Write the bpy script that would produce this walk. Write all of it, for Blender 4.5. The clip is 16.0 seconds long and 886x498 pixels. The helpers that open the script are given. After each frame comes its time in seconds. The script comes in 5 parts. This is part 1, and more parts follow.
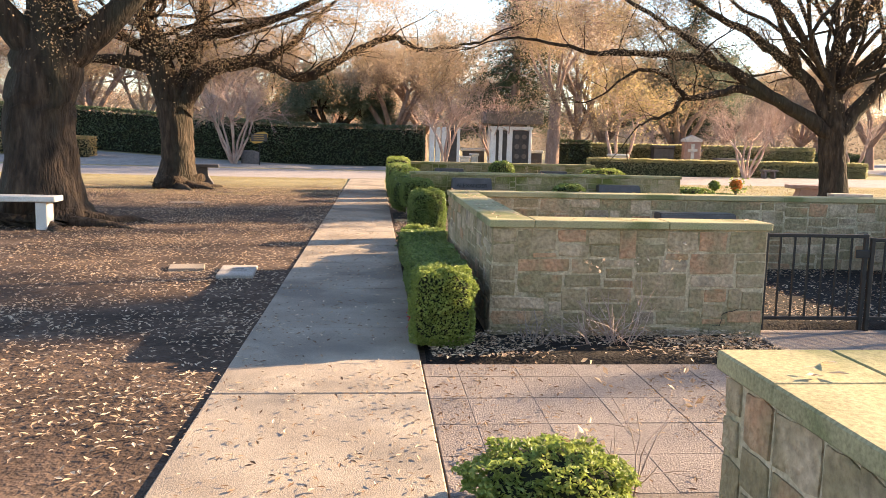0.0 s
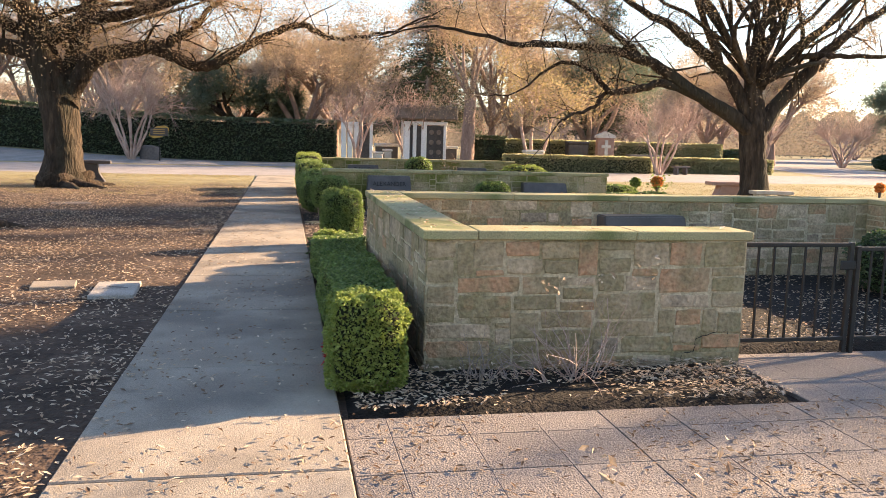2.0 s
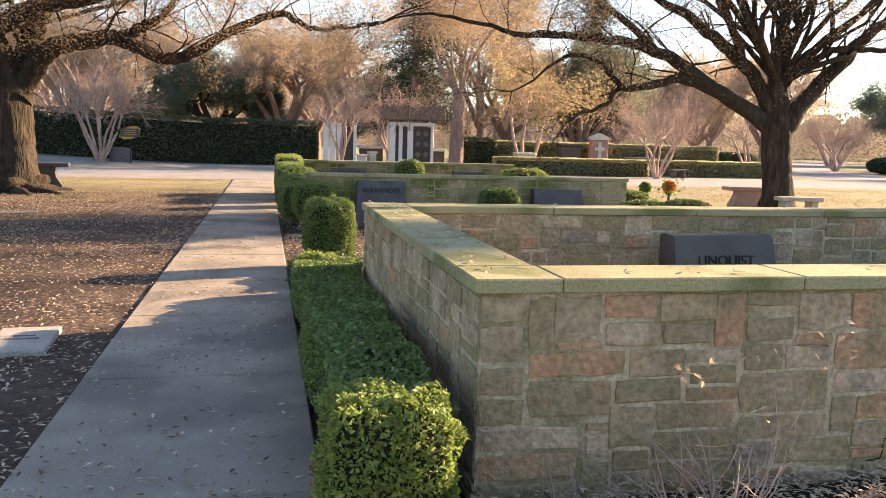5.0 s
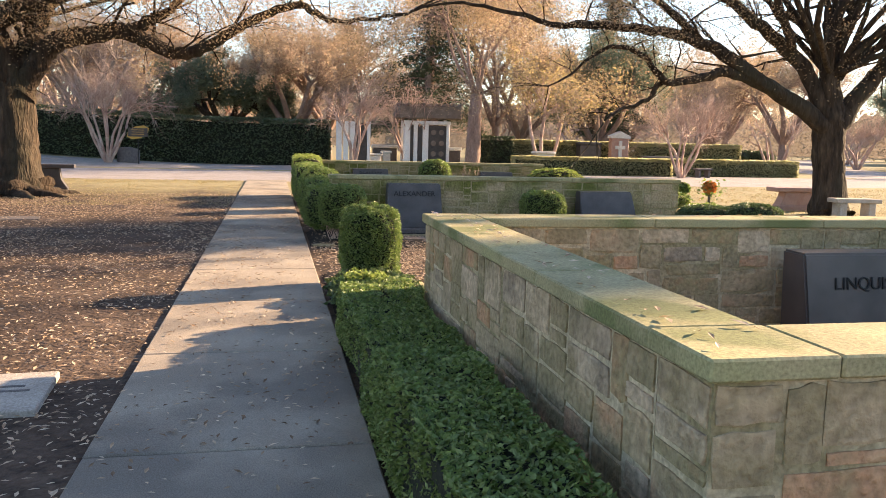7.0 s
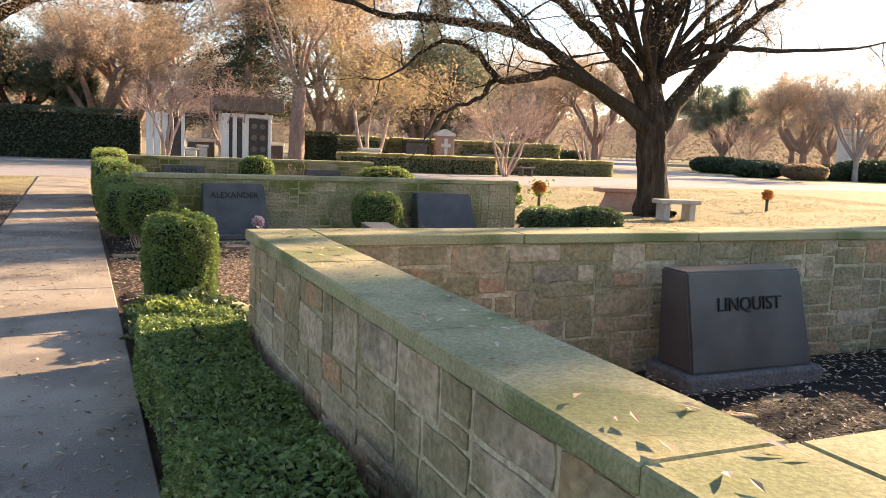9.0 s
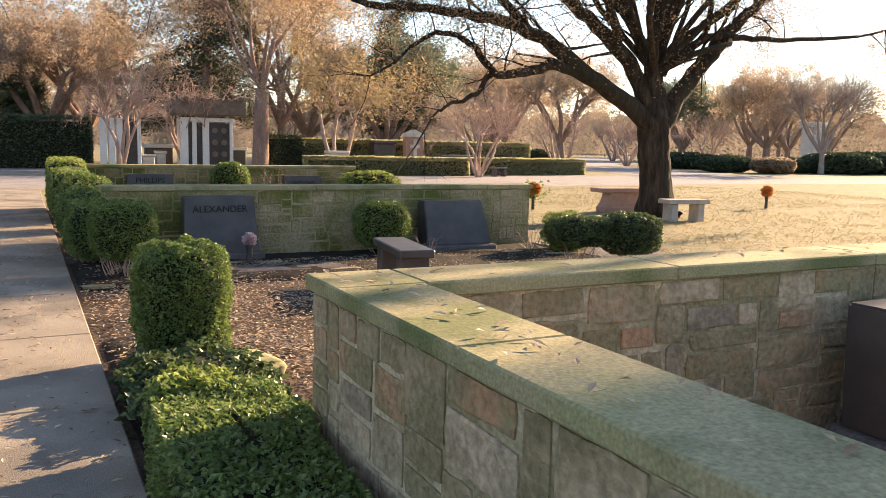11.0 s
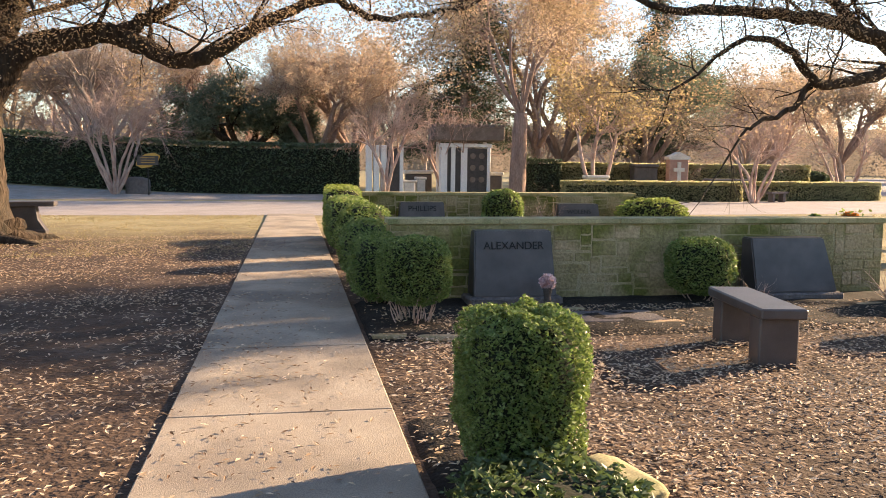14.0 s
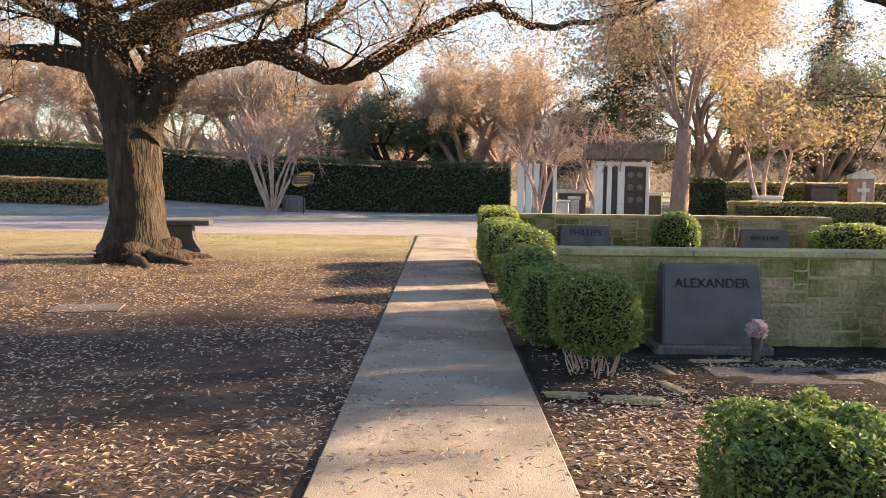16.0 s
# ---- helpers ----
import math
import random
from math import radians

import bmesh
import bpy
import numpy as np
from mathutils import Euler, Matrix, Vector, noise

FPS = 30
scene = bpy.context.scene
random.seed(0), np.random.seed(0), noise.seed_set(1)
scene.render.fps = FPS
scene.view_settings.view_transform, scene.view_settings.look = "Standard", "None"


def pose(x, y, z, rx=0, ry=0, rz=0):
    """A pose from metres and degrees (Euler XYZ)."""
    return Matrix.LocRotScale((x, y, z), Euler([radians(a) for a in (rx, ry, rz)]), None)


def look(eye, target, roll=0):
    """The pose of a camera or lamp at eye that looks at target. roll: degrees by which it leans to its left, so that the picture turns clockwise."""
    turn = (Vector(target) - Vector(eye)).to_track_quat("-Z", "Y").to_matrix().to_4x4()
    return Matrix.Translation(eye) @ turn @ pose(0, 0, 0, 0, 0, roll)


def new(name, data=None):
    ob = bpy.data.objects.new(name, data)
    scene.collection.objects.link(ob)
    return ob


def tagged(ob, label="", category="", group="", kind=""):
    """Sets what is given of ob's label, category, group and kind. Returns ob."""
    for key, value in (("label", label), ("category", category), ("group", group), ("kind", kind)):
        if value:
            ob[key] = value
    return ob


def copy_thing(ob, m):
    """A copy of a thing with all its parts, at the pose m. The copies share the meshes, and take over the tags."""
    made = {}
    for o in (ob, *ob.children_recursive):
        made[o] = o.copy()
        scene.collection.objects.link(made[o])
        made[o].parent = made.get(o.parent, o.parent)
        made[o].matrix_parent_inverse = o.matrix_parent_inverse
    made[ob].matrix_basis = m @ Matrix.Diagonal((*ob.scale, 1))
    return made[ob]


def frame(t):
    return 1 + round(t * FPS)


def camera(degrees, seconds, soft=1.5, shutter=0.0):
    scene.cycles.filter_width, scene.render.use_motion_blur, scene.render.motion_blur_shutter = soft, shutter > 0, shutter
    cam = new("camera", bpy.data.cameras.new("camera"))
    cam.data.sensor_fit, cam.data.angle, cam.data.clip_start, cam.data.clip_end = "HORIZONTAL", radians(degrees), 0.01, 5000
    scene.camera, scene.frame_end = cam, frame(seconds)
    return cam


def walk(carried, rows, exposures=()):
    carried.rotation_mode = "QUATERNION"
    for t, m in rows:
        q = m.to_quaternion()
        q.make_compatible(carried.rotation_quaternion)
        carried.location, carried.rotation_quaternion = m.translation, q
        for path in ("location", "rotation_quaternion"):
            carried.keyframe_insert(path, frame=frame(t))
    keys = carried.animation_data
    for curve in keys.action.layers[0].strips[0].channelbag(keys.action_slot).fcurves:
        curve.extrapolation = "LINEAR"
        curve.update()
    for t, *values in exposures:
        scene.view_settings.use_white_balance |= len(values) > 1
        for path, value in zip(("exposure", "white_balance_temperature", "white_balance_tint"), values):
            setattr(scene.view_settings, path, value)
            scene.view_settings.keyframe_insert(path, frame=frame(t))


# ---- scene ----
cam = camera(56.7, 16.0, soft=0.8)
PATH = [
    (0, (0.226, -0.692, 1.555), (0.393, 1.284, 1.295), 1.3),
    (0.5, (0.18, -0.41, 1.542), (0.507, 1.546, 1.282), 1.6),
    (1, (0.229, -0.011, 1.554), (0.585, 1.94, 1.29), 1.5),
    (1.5, (0.272, 0.249, 1.527), (0.64, 2.197, 1.263), 1.6),
    (2, (0.261, 0.555, 1.534), (0.639, 2.501, 1.269), 1.5),
    (2.5, (0.291, 0.92, 1.515), (0.683, 2.863, 1.248), 1.4),
    (3, (0.316, 1.226, 1.509), (0.726, 3.165, 1.241), 1.5),
    (3.5, (0.29, 1.528, 1.513), (0.703, 3.467, 1.247), 1.5),
    (4, (0.317, 1.867, 1.479), (0.733, 3.805, 1.212), 1.5),
    (4.2, (0.343, 2.047, 1.486), (0.766, 3.984, 1.224), 1.6),
    (6.3, (0.245, 3.494, 1.466), (0.661, 5.433, 1.21), 1.6),
    (6.5, (0.219, 3.65, 1.472), (0.626, 5.591, 1.211), 1.5),
    (7, (0.092, 3.958, 1.46), (0.499, 5.899, 1.2), 1.4),
    (7.5, (0.101, 4.298, 1.502), (0.503, 6.24, 1.239), 1.5),
    (8, (0.172, 4.517, 1.485), (0.568, 6.459, 1.219), 1.5),
    (8.5, (0.228, 4.761, 1.495), (0.674, 6.692, 1.229), 1.5),
    (9, (0.266, 4.997, 1.478), (1.079, 6.807, 1.222), 2.4),
    (9.2, (0.296, 5.081, 1.502), (1.198, 6.848, 1.244), 2.5),
    (11.3, (0.07, 6.708, 1.463), (0.966, 8.479, 1.213), 0.9),
    (11.5, (0.024, 6.757, 1.477), (0.844, 8.564, 1.228), 0.6),
    (12, (0.034, 7.073, 1.473), (0.75, 8.926, 1.24), 0.6),
    (12.5, (0.084, 7.406, 1.458), (0.759, 9.276, 1.237), 0.8),
    (13, (0.103, 7.723, 1.468), (0.683, 9.626, 1.257), 0.8),
    (13.5, (0.023, 8.002, 1.48), (0.472, 9.94, 1.274), 0.7),
    (14, (-0.017, 8.279, 1.478), (0.341, 10.236, 1.274), 0.6),
    (14.5, (-0.017, 8.603, 1.5), (0.149, 10.586, 1.304), 0.4),
    (15, (-0.07, 8.928, 1.486), (-0.033, 10.919, 1.3), 0.7),
    (15.5, (-0.133, 9.207, 1.477), (-0.125, 11.199, 1.306), 0.8),
    (16, (-0.109, 9.499, 1.493), (-0.104, 11.492, 1.33), 0.7),
]
walk(cam, [(t, look(eye, target, roll)) for t, eye, target, roll in PATH], exposures=[(0.0, 2.2, 7200, 16), (4.0, 2.1, 7200, 16), (9.0, 2.08, 7200, 16), (12.3, 1.68, 7200, 16), (14.0, 1.93, 7200, 16), (16.0, 2.1, 7200, 16)])

# ---- light: low winter sun from the east-north-east under a clear pale sky ----
SUN_AZ, SUN_EL = radians(17.5), radians(18.6)
world = bpy.data.worlds.new("world")
scene.world = world
world.use_nodes = True
wn = world.node_tree.nodes
sky = wn.new("ShaderNodeTexSky")
sky.sky_type, sky.sun_disc = "NISHITA", False
sky.sun_elevation, sky.sun_rotation = SUN_EL, math.pi / 2 - SUN_AZ
sky.air_density, sky.dust_density, sky.ozone_density = 1.0, 0.12, 2.0
world.node_tree.links.new(sky.outputs[0], wn["Background"].inputs[0])
wn["Background"].inputs[1].default_value = 0.088
lamp = bpy.data.lights.new("sun", "SUN")
lamp.energy, lamp.angle, lamp.color = 5.0, radians(0.55), (1.0, 0.765, 0.50)
sun = new("sun", lamp)
sun.matrix_world = look((40, 12, 30), (40 - math.cos(SUN_EL) * math.cos(SUN_AZ), 12 - math.cos(SUN_EL) * math.sin(SUN_AZ), 30 - math.sin(SUN_EL)))

# ---- materials ----
MATS = {}


def mat(name, cols, scale=6.0, rough=0.85, bump=0.25, fine=60.0, metal=0.0, spread=0.0, island=False, back=0.0, spec=0.3, stain=None, stain_scale=1.2, stain_at=(0.5, 0.62), stretch=None):
    """Noise-mixed colours, a finer grain, bump; spread: variation from object to object (or island to island); back: light let through."""
    if name in MATS:
        return MATS[name]
    m = bpy.data.materials.new(name)
    m.use_nodes = True
    nt = m.node_tree
    nd, ln = nt.nodes, nt.links
    bsdf = nd["Principled BSDF"]
    geo = nd.new("ShaderNodeNewGeometry")
    pos = geo.outputs["Position"]
    if stretch:
        vm = nd.new("ShaderNodeVectorMath")
        vm.operation = "MULTIPLY"
        vm.inputs[1].default_value = stretch
        ln.new(pos, vm.inputs[0])
        pos = vm.outputs[0]
    n1 = nd.new("ShaderNodeTexNoise")
    n1.inputs["Scale"].default_value, n1.inputs["Detail"].default_value = scale, 5
    ln.new(pos, n1.inputs["Vector"])
    n2 = nd.new("ShaderNodeTexNoise")
    n2.inputs["Scale"].default_value, n2.inputs["Detail"].default_value = fine, 4
    ln.new(pos, n2.inputs["Vector"])
    ramp = nd.new("ShaderNodeValToRGB")
    el = ramp.color_ramp.elements
    cols = cols * 2 if len(cols) == 1 else cols
    while len(el) < len(cols):
        el.new(0.5)
    for k, c in enumerate(cols):
        el[k].position = 0.5 if len(cols) == 1 else (0.3 + 0.4 * k / (len(cols) - 1) if not spread else 0.05 + 0.9 * k / (len(cols) - 1))
        el[k].color = (*c, 1)
    if spread:
        rnd = geo.outputs["Random Per Island"] if island else nd.new("ShaderNodeObjectInfo").outputs["Random"]
        mix = nd.new("ShaderNodeMix")
        mix.data_type = "FLOAT"
        mix.inputs[0].default_value = spread
        ln.new(n1.outputs["Fac"], mix.inputs[2])
        ln.new(rnd, mix.inputs[3])
        ln.new(mix.outputs[0], ramp.inputs[0])
    else:
        ln.new(n1.outputs["Fac"], ramp.inputs[0])
    col = ramp.outputs["Color"]
    if stain:
        n3 = nd.new("ShaderNodeTexNoise")
        n3.inputs["Scale"].default_value, n3.inputs["Detail"].default_value = stain_scale, 6
        ln.new(pos, n3.inputs["Vector"])
        sr = nd.new("ShaderNodeMapRange")
        sr.inputs[1].default_value, sr.inputs[2].default_value = stain_at
        ln.new(n3.outputs["Fac"], sr.inputs[0])
        sm = nd.new("ShaderNodeMix")
        sm.data_type = "RGBA"
        ln.new(sr.outputs[0], sm.inputs[0])
        ln.new(col, sm.inputs[6])
        sm.inputs[7].default_value = (*stain, 1)
        col = sm.outputs[2]
    gm = nd.new("ShaderNodeMix")
    gm.data_type, gm.blend_type = "RGBA", "MULTIPLY"
    gm.inputs[0].default_value = 1.0
    gr = nd.new("ShaderNodeMapRange")
    gr.inputs[1].default_value, gr.inputs[2].default_value, gr.inputs[3].default_value, gr.inputs[4].default_value = 0.3, 0.7, 0.72, 1.25
    ln.new(n2.outputs["Fac"], gr.inputs[0])
    ln.new(col, gm.inputs[6])
    ln.new(gr.outputs[0], gm.inputs[7])
    ln.new(gm.outputs[2], bsdf.inputs["Base Color"])
    bsdf.inputs["Roughness"].default_value, bsdf.inputs["Metallic"].default_value = rough, metal
    bsdf.inputs["Specular IOR Level"].default_value = spec
    if bump:
        bp = nd.new("ShaderNodeBump")
        bp.inputs["Strength"].default_value, bp.inputs["Distance"].default_value = min(bump, 1.0), 0.06 if stretch else 0.02
        ln.new(n2.outputs["Fac"], bp.inputs["Height"])
        ln.new(bp.outputs[0], bsdf.inputs["Normal"])
    if back:
        tr = nd.new("ShaderNodeBsdfTranslucent")
        ln.new(gm.outputs[2], tr.inputs["Color"])
        ms = nd.new("ShaderNodeMixShader")
        ms.inputs[0].default_value = back
        ln.new(bsdf.outputs[0], ms.inputs[1])
        ln.new(tr.outputs[0], ms.inputs[2])
        ln.new(ms.outputs[0], nd["Material Output"].inputs["Surface"])
    MATS[name] = m
    return m


CONCRETE = mat("concrete", [(0.25, 0.208, 0.168), (0.32, 0.271, 0.218), (0.38, 0.325, 0.26)], 1.6, 0.9, 0.3, 150, stain=(0.21, 0.18, 0.15), stain_scale=0.9)
PAVER = mat("paver", [(0.175, 0.147, 0.134), (0.225, 0.192, 0.174), (0.265, 0.229, 0.208)], 3.0, 0.9, 0.6, 90, spread=0.35)
JOINT = mat("joint_sand", [(0.15, 0.125, 0.11), (0.20, 0.17, 0.15)], 8, 0.95, 0.4, 90)
SOIL = mat("soil", [(0.009, 0.007, 0.006), (0.016, 0.012, 0.009), (0.028, 0.020, 0.015)], 5, 0.95, 0.9, 45)
STONE = mat("wall_stone", [(0.24, 0.18, 0.115), (0.45, 0.335, 0.205), (0.27, 0.22, 0.125), (0.40, 0.30, 0.185), (0.48, 0.27, 0.155), (0.29, 0.24, 0.13), (0.39, 0.295, 0.185), (0.54, 0.41, 0.28), (0.27, 0.21, 0.15), (0.36, 0.275, 0.165)], 6.5, 0.9, 1.0, 34, spread=0.66, stain=(0.26, 0.205, 0.115), stain_scale=2.6, stain_at=(0.5, 0.66))
MOSSY = mat("mossy_stone", [(0.22, 0.18, 0.08), (0.36, 0.29, 0.165), (0.25, 0.215, 0.10), (0.42, 0.32, 0.20), (0.28, 0.24, 0.12)], 3.5, 0.9, 0.9, 30, spread=0.6, stain=(0.135, 0.14, 0.035), stain_scale=1.6, stain_at=(0.46, 0.60))
MORTAR = mat("mortar", [(0.45, 0.37, 0.245), (0.58, 0.48, 0.33)], 7, 0.95, 0.6, 50, stain=(0.29, 0.24, 0.135), stain_scale=2.2)
MOSSY_MORTAR = mat("mossy_mortar", [(0.34, 0.28, 0.17), (0.42, 0.35, 0.22)], 7, 0.95, 0.5, 70, stain=(0.25, 0.22, 0.10))
CAP = mat("cap_stone", [(0.27, 0.24, 0.13), (0.37, 0.32, 0.18), (0.33, 0.31, 0.16)], 2.2, 0.88, 0.12, 90, stain=(0.17, 0.18, 0.075), stain_scale=2.0)
GRANITE = mat("grey_granite", [(0.047, 0.040, 0.040), (0.068, 0.058, 0.057), (0.09, 0.078, 0.076)], 4, 0.4, 0.05, 260, spec=0.5)
GRANITE_ROUGH = mat("rough_granite", [(0.10, 0.09, 0.09), (0.16, 0.14, 0.135)], 9, 0.85, 0.8, 40)
PALE_STONE = mat("pale_stone", [(0.55, 0.52, 0.48), (0.68, 0.65, 0.60)], 5, 0.8, 0.2, 90)
BENCH_STONE = mat("bench_stone", [(0.34, 0.30, 0.26), (0.46, 0.41, 0.36)], 5, 0.8, 0.3, 80)
PINK_STONE = mat("pink_granite", [(0.34, 0.20, 0.16), (0.42, 0.27, 0.22)], 6, 0.6, 0.1, 200)
INK = mat("dark_letters", [(0.012, 0.012, 0.013)], 5, 0.6, 0.0)
IRON = mat("black_iron", [(0.012, 0.012, 0.013), (0.02, 0.019, 0.018)], 12, 0.5, 0.1, 120, spec=0.4)
BARK = mat("oak_bark", [(0.017, 0.012, 0.009), (0.042, 0.029, 0.020), (0.085, 0.060, 0.042)], 9, 0.95, 1.0, 22, stain=(0.04, 0.034, 0.023), stain_scale=1.2, stretch=(1, 1, 0.22))
PALE_BARK = mat("crepe_bark", [(0.30, 0.19, 0.155), (0.43, 0.30, 0.25), (0.52, 0.41, 0.35)], 3, 0.8, 0.2, 50)
RED_BARK = mat("pink_bark", [(0.20, 0.13, 0.105), (0.31, 0.215, 0.175)], 5, 0.9, 0.6, 30, stretch=(1, 1, 0.25))
# dark evergreen leaf paled by distance haze mixed into the colour
HAZED_GREEN = mat("hazed_green_leaf", [(0.09, 0.12, 0.08), (0.15, 0.185, 0.125), (0.22, 0.25, 0.175)], 0.5, 0.5, 0.0, 20, spread=0.6, island=True, back=0.45)
# near twigs and far trees alike, lightened to paint the distance haze
TWIG = mat("bare_twig", [(0.24, 0.19, 0.165), (0.36, 0.29, 0.25)], 3, 0.9, 0.0, 20)
OAK_LEAF = mat("oak_leaf", [(0.31, 0.205, 0.125), (0.49, 0.355, 0.235), (0.37, 0.285, 0.185), (0.24, 0.205, 0.13)], 0.7, 0.6, 0.0, 30, spread=0.7, island=True, back=0.6)
DRY_LEAF = mat("fallen_leaf", [(0.33, 0.21, 0.13), (0.50, 0.36, 0.24), (0.68, 0.55, 0.41), (0.42, 0.29, 0.19)], 2, 0.7, 0.0, 30, spread=0.85, island=True, back=0.15)
BROWN_LEAF = mat("brown_fallen_leaf", [(0.10, 0.06, 0.035), (0.17, 0.10, 0.06), (0.24, 0.15, 0.09), (0.40, 0.30, 0.20)], 2, 0.7, 0.0, 30, spread=0.85, island=True, back=0.1)
# leaf tones vary at random; the palest also paints glints on the foliage
BOX_LEAF = mat("boxwood_leaf", [(0.085, 0.14, 0.035), (0.165, 0.24, 0.065), (0.30, 0.36, 0.13)], 1.5, 0.35, 0.0, 30, spread=0.75, island=True, back=0.45, spec=0.5)
# yellow-green shrubs, and boxwoods whose sunlight is put into the leaf colour
LIME_SUNLIT_LEAF = mat("lime_sunlit_leaf", [(0.13, 0.19, 0.04), (0.25, 0.32, 0.08), (0.38, 0.43, 0.14)], 1.5, 0.45, 0.0, 30, spread=0.6, island=True, back=0.45)
DARK_LEAF = mat("dark_hedge_leaf", [(0.028, 0.045, 0.022), (0.045, 0.07, 0.032), (0.075, 0.105, 0.055)], 1.0, 0.45, 0.0, 30, spread=0.6, island=True, back=0.25, spec=0.5)
# pale foliage, lightened further to paint sun sparkle on the unlit hedge faces
PALE_LEAF = mat("pale_sunlit_hedge_leaf", [(0.26, 0.27, 0.13), (0.42, 0.41, 0.22), (0.58, 0.52, 0.33)], 1.0, 0.4, 0.0, 30, spread=0.75, island=True, back=0.6, spec=0.6)
# yellow-tan is the sun on the far low hedge, put into its leaves
SUNNY_LEAF = mat("sunny_hedge_leaf", [(0.34, 0.24, 0.11), (0.46, 0.34, 0.17), (0.28, 0.24, 0.10)], 1.0, 0.6, 0.0, 30, spread=0.7, island=True, back=0.5)
YELLOW_LEAF = mat("yellow_leaf", [(0.33, 0.25, 0.12), (0.44, 0.34, 0.17), (0.27, 0.235, 0.135)], 1.0, 0.6, 0.0, 30, spread=0.6, island=True, back=0.5)
FAR_HEDGE = mat("tall_hedge_leaf", [(0.05, 0.075, 0.035), (0.085, 0.12, 0.055), (0.16, 0.19, 0.11)], 0.8, 0.35, 0.0, 30, spread=0.7, island=True, back=0.35, spec=0.6)
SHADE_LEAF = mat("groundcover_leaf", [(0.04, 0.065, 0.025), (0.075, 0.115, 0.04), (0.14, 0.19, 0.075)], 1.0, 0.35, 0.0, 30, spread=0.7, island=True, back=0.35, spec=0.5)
# near-black: the shade inside clipped foliage put into a colour
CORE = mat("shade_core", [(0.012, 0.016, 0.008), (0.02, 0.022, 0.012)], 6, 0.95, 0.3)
ASPHALT = mat("road_surface", [(0.26, 0.23, 0.22), (0.33, 0.30, 0.29)], 1.2, 0.9, 0.2, 90)
WHITE = mat("white_paint", [(0.72, 0.71, 0.70), (0.80, 0.79, 0.77)], 3, 0.7, 0.1)
DARK_PANEL = mat("dark_bronze_panel", [(0.05, 0.045, 0.045), (0.08, 0.07, 0.065)], 6, 0.5, 0.1)
TEXTURED = mat("weathered_roof", [(0.15, 0.12, 0.10), (0.22, 0.18, 0.15)], 4, 0.9, 0.4)
RED = mat("red_petal", [(0.45, 0.02, 0.02), (0.6, 0.04, 0.03)], 8, 0.6, 0.0, back=0.3)
ROSE = mat("pale_rose_petal", [(0.62, 0.42, 0.44), (0.72, 0.56, 0.56)], 12, 0.6, 0.0, back=0.3)
ORANGE = mat("orange_petal", [(0.55, 0.18, 0.04), (0.65, 0.28, 0.08)], 8, 0.6, 0.0, back=0.3)
SIGN_GOLD = mat("sign_gold", [(0.45, 0.27, 0.06)], 4, 0.5, 0.0)


def ground_mat():
    """Bare brown earth near the walk, straw-coloured winter grass towards the road and on the open lawn."""
    m = mat("ground", [(0.036, 0.023, 0.0165), (0.078, 0.050, 0.036), (0.135, 0.091, 0.066)], 1.3, 0.95, 1.0, 30, stain=(0.045, 0.029, 0.021), stain_scale=9.0, stain_at=(0.5, 0.7))
    nd, ln = m.node_tree.nodes, m.node_tree.links
    geo = nd.new("ShaderNodeNewGeometry")
    sep = nd.new("ShaderNodeSeparateXYZ")
    ln.new(geo.outputs["Position"], sep.inputs[0])
    nz = nd.new("ShaderNodeTexNoise")
    nz.inputs["Scale"].default_value, nz.inputs["Detail"].default_value = 0.45, 6
    ln.new(geo.outputs["Position"], nz.inputs["Vector"])
    grass = nd.new("ShaderNodeValToRGB")
    for k, (p, c) in enumerate(((0.3, (0.20, 0.165, 0.085)), (0.55, (0.31, 0.265, 0.15)), (0.75, (0.19, 0.185, 0.085)))):
        e = grass.color_ramp.elements[k] if k < 2 else grass.color_ramp.elements.new(p)
        e.position, e.color = p, (*c, 1)
    ng = nd.new("ShaderNodeTexNoise")
    ng.inputs["Scale"].default_value, ng.inputs["Detail"].default_value = 2.5, 8
    ln.new(geo.outputs["Position"], ng.inputs["Vector"])
    ln.new(ng.outputs["Fac"], grass.inputs[0])

    def ramp(src, a, b):
        add = nd.new("ShaderNodeMath")
        add.operation = "MULTIPLY_ADD"
        ln.new(nz.outputs["Fac"], add.inputs[0])
        add.inputs[1].default_value = 9.0
        ln.new(src, add.inputs[2])
        r = nd.new("ShaderNodeMapRange")
        r.inputs[1].default_value, r.inputs[2].default_value = a + 4.5, b + 4.5
        ln.new(add.outputs[0], r.inputs[0])
        return r.outputs[0]
    far = ramp(sep.outputs[1], 23, 29)
    east = ramp(sep.outputs[0], 6.5, 9)
    mx = nd.new("ShaderNodeMath")
    mx.operation = "MAXIMUM"
    ln.new(far, mx.inputs[0])
    ln.new(east, mx.inputs[1])
    bsdf = nd["Principled BSDF"]
    old = bsdf.inputs["Base Color"].links[0].from_socket
    mm = nd.new("ShaderNodeMix")
    mm.data_type = "RGBA"
    ln.new(mx.outputs[0], mm.inputs[0])
    ln.new(old, mm.inputs[6])
    ln.new(grass.outputs[0], mm.inputs[7])
    ln.new(mm.outputs[2], bsdf.inputs["Base Color"])
    return m


# ---- mesh helpers ----
rng = np.random.default_rng(7)


def smooth(a, b, v):
    k = min(1.0, max(0.0, (v - a) / (b - a)))
    return k * k * (3 - 2 * k)


def lift(x, y):
    """Height of the ground: level near the walk, a low bank beyond the road to the west."""
    return 0.9 * smooth(41, 52, y) * smooth(-2, -22, x)


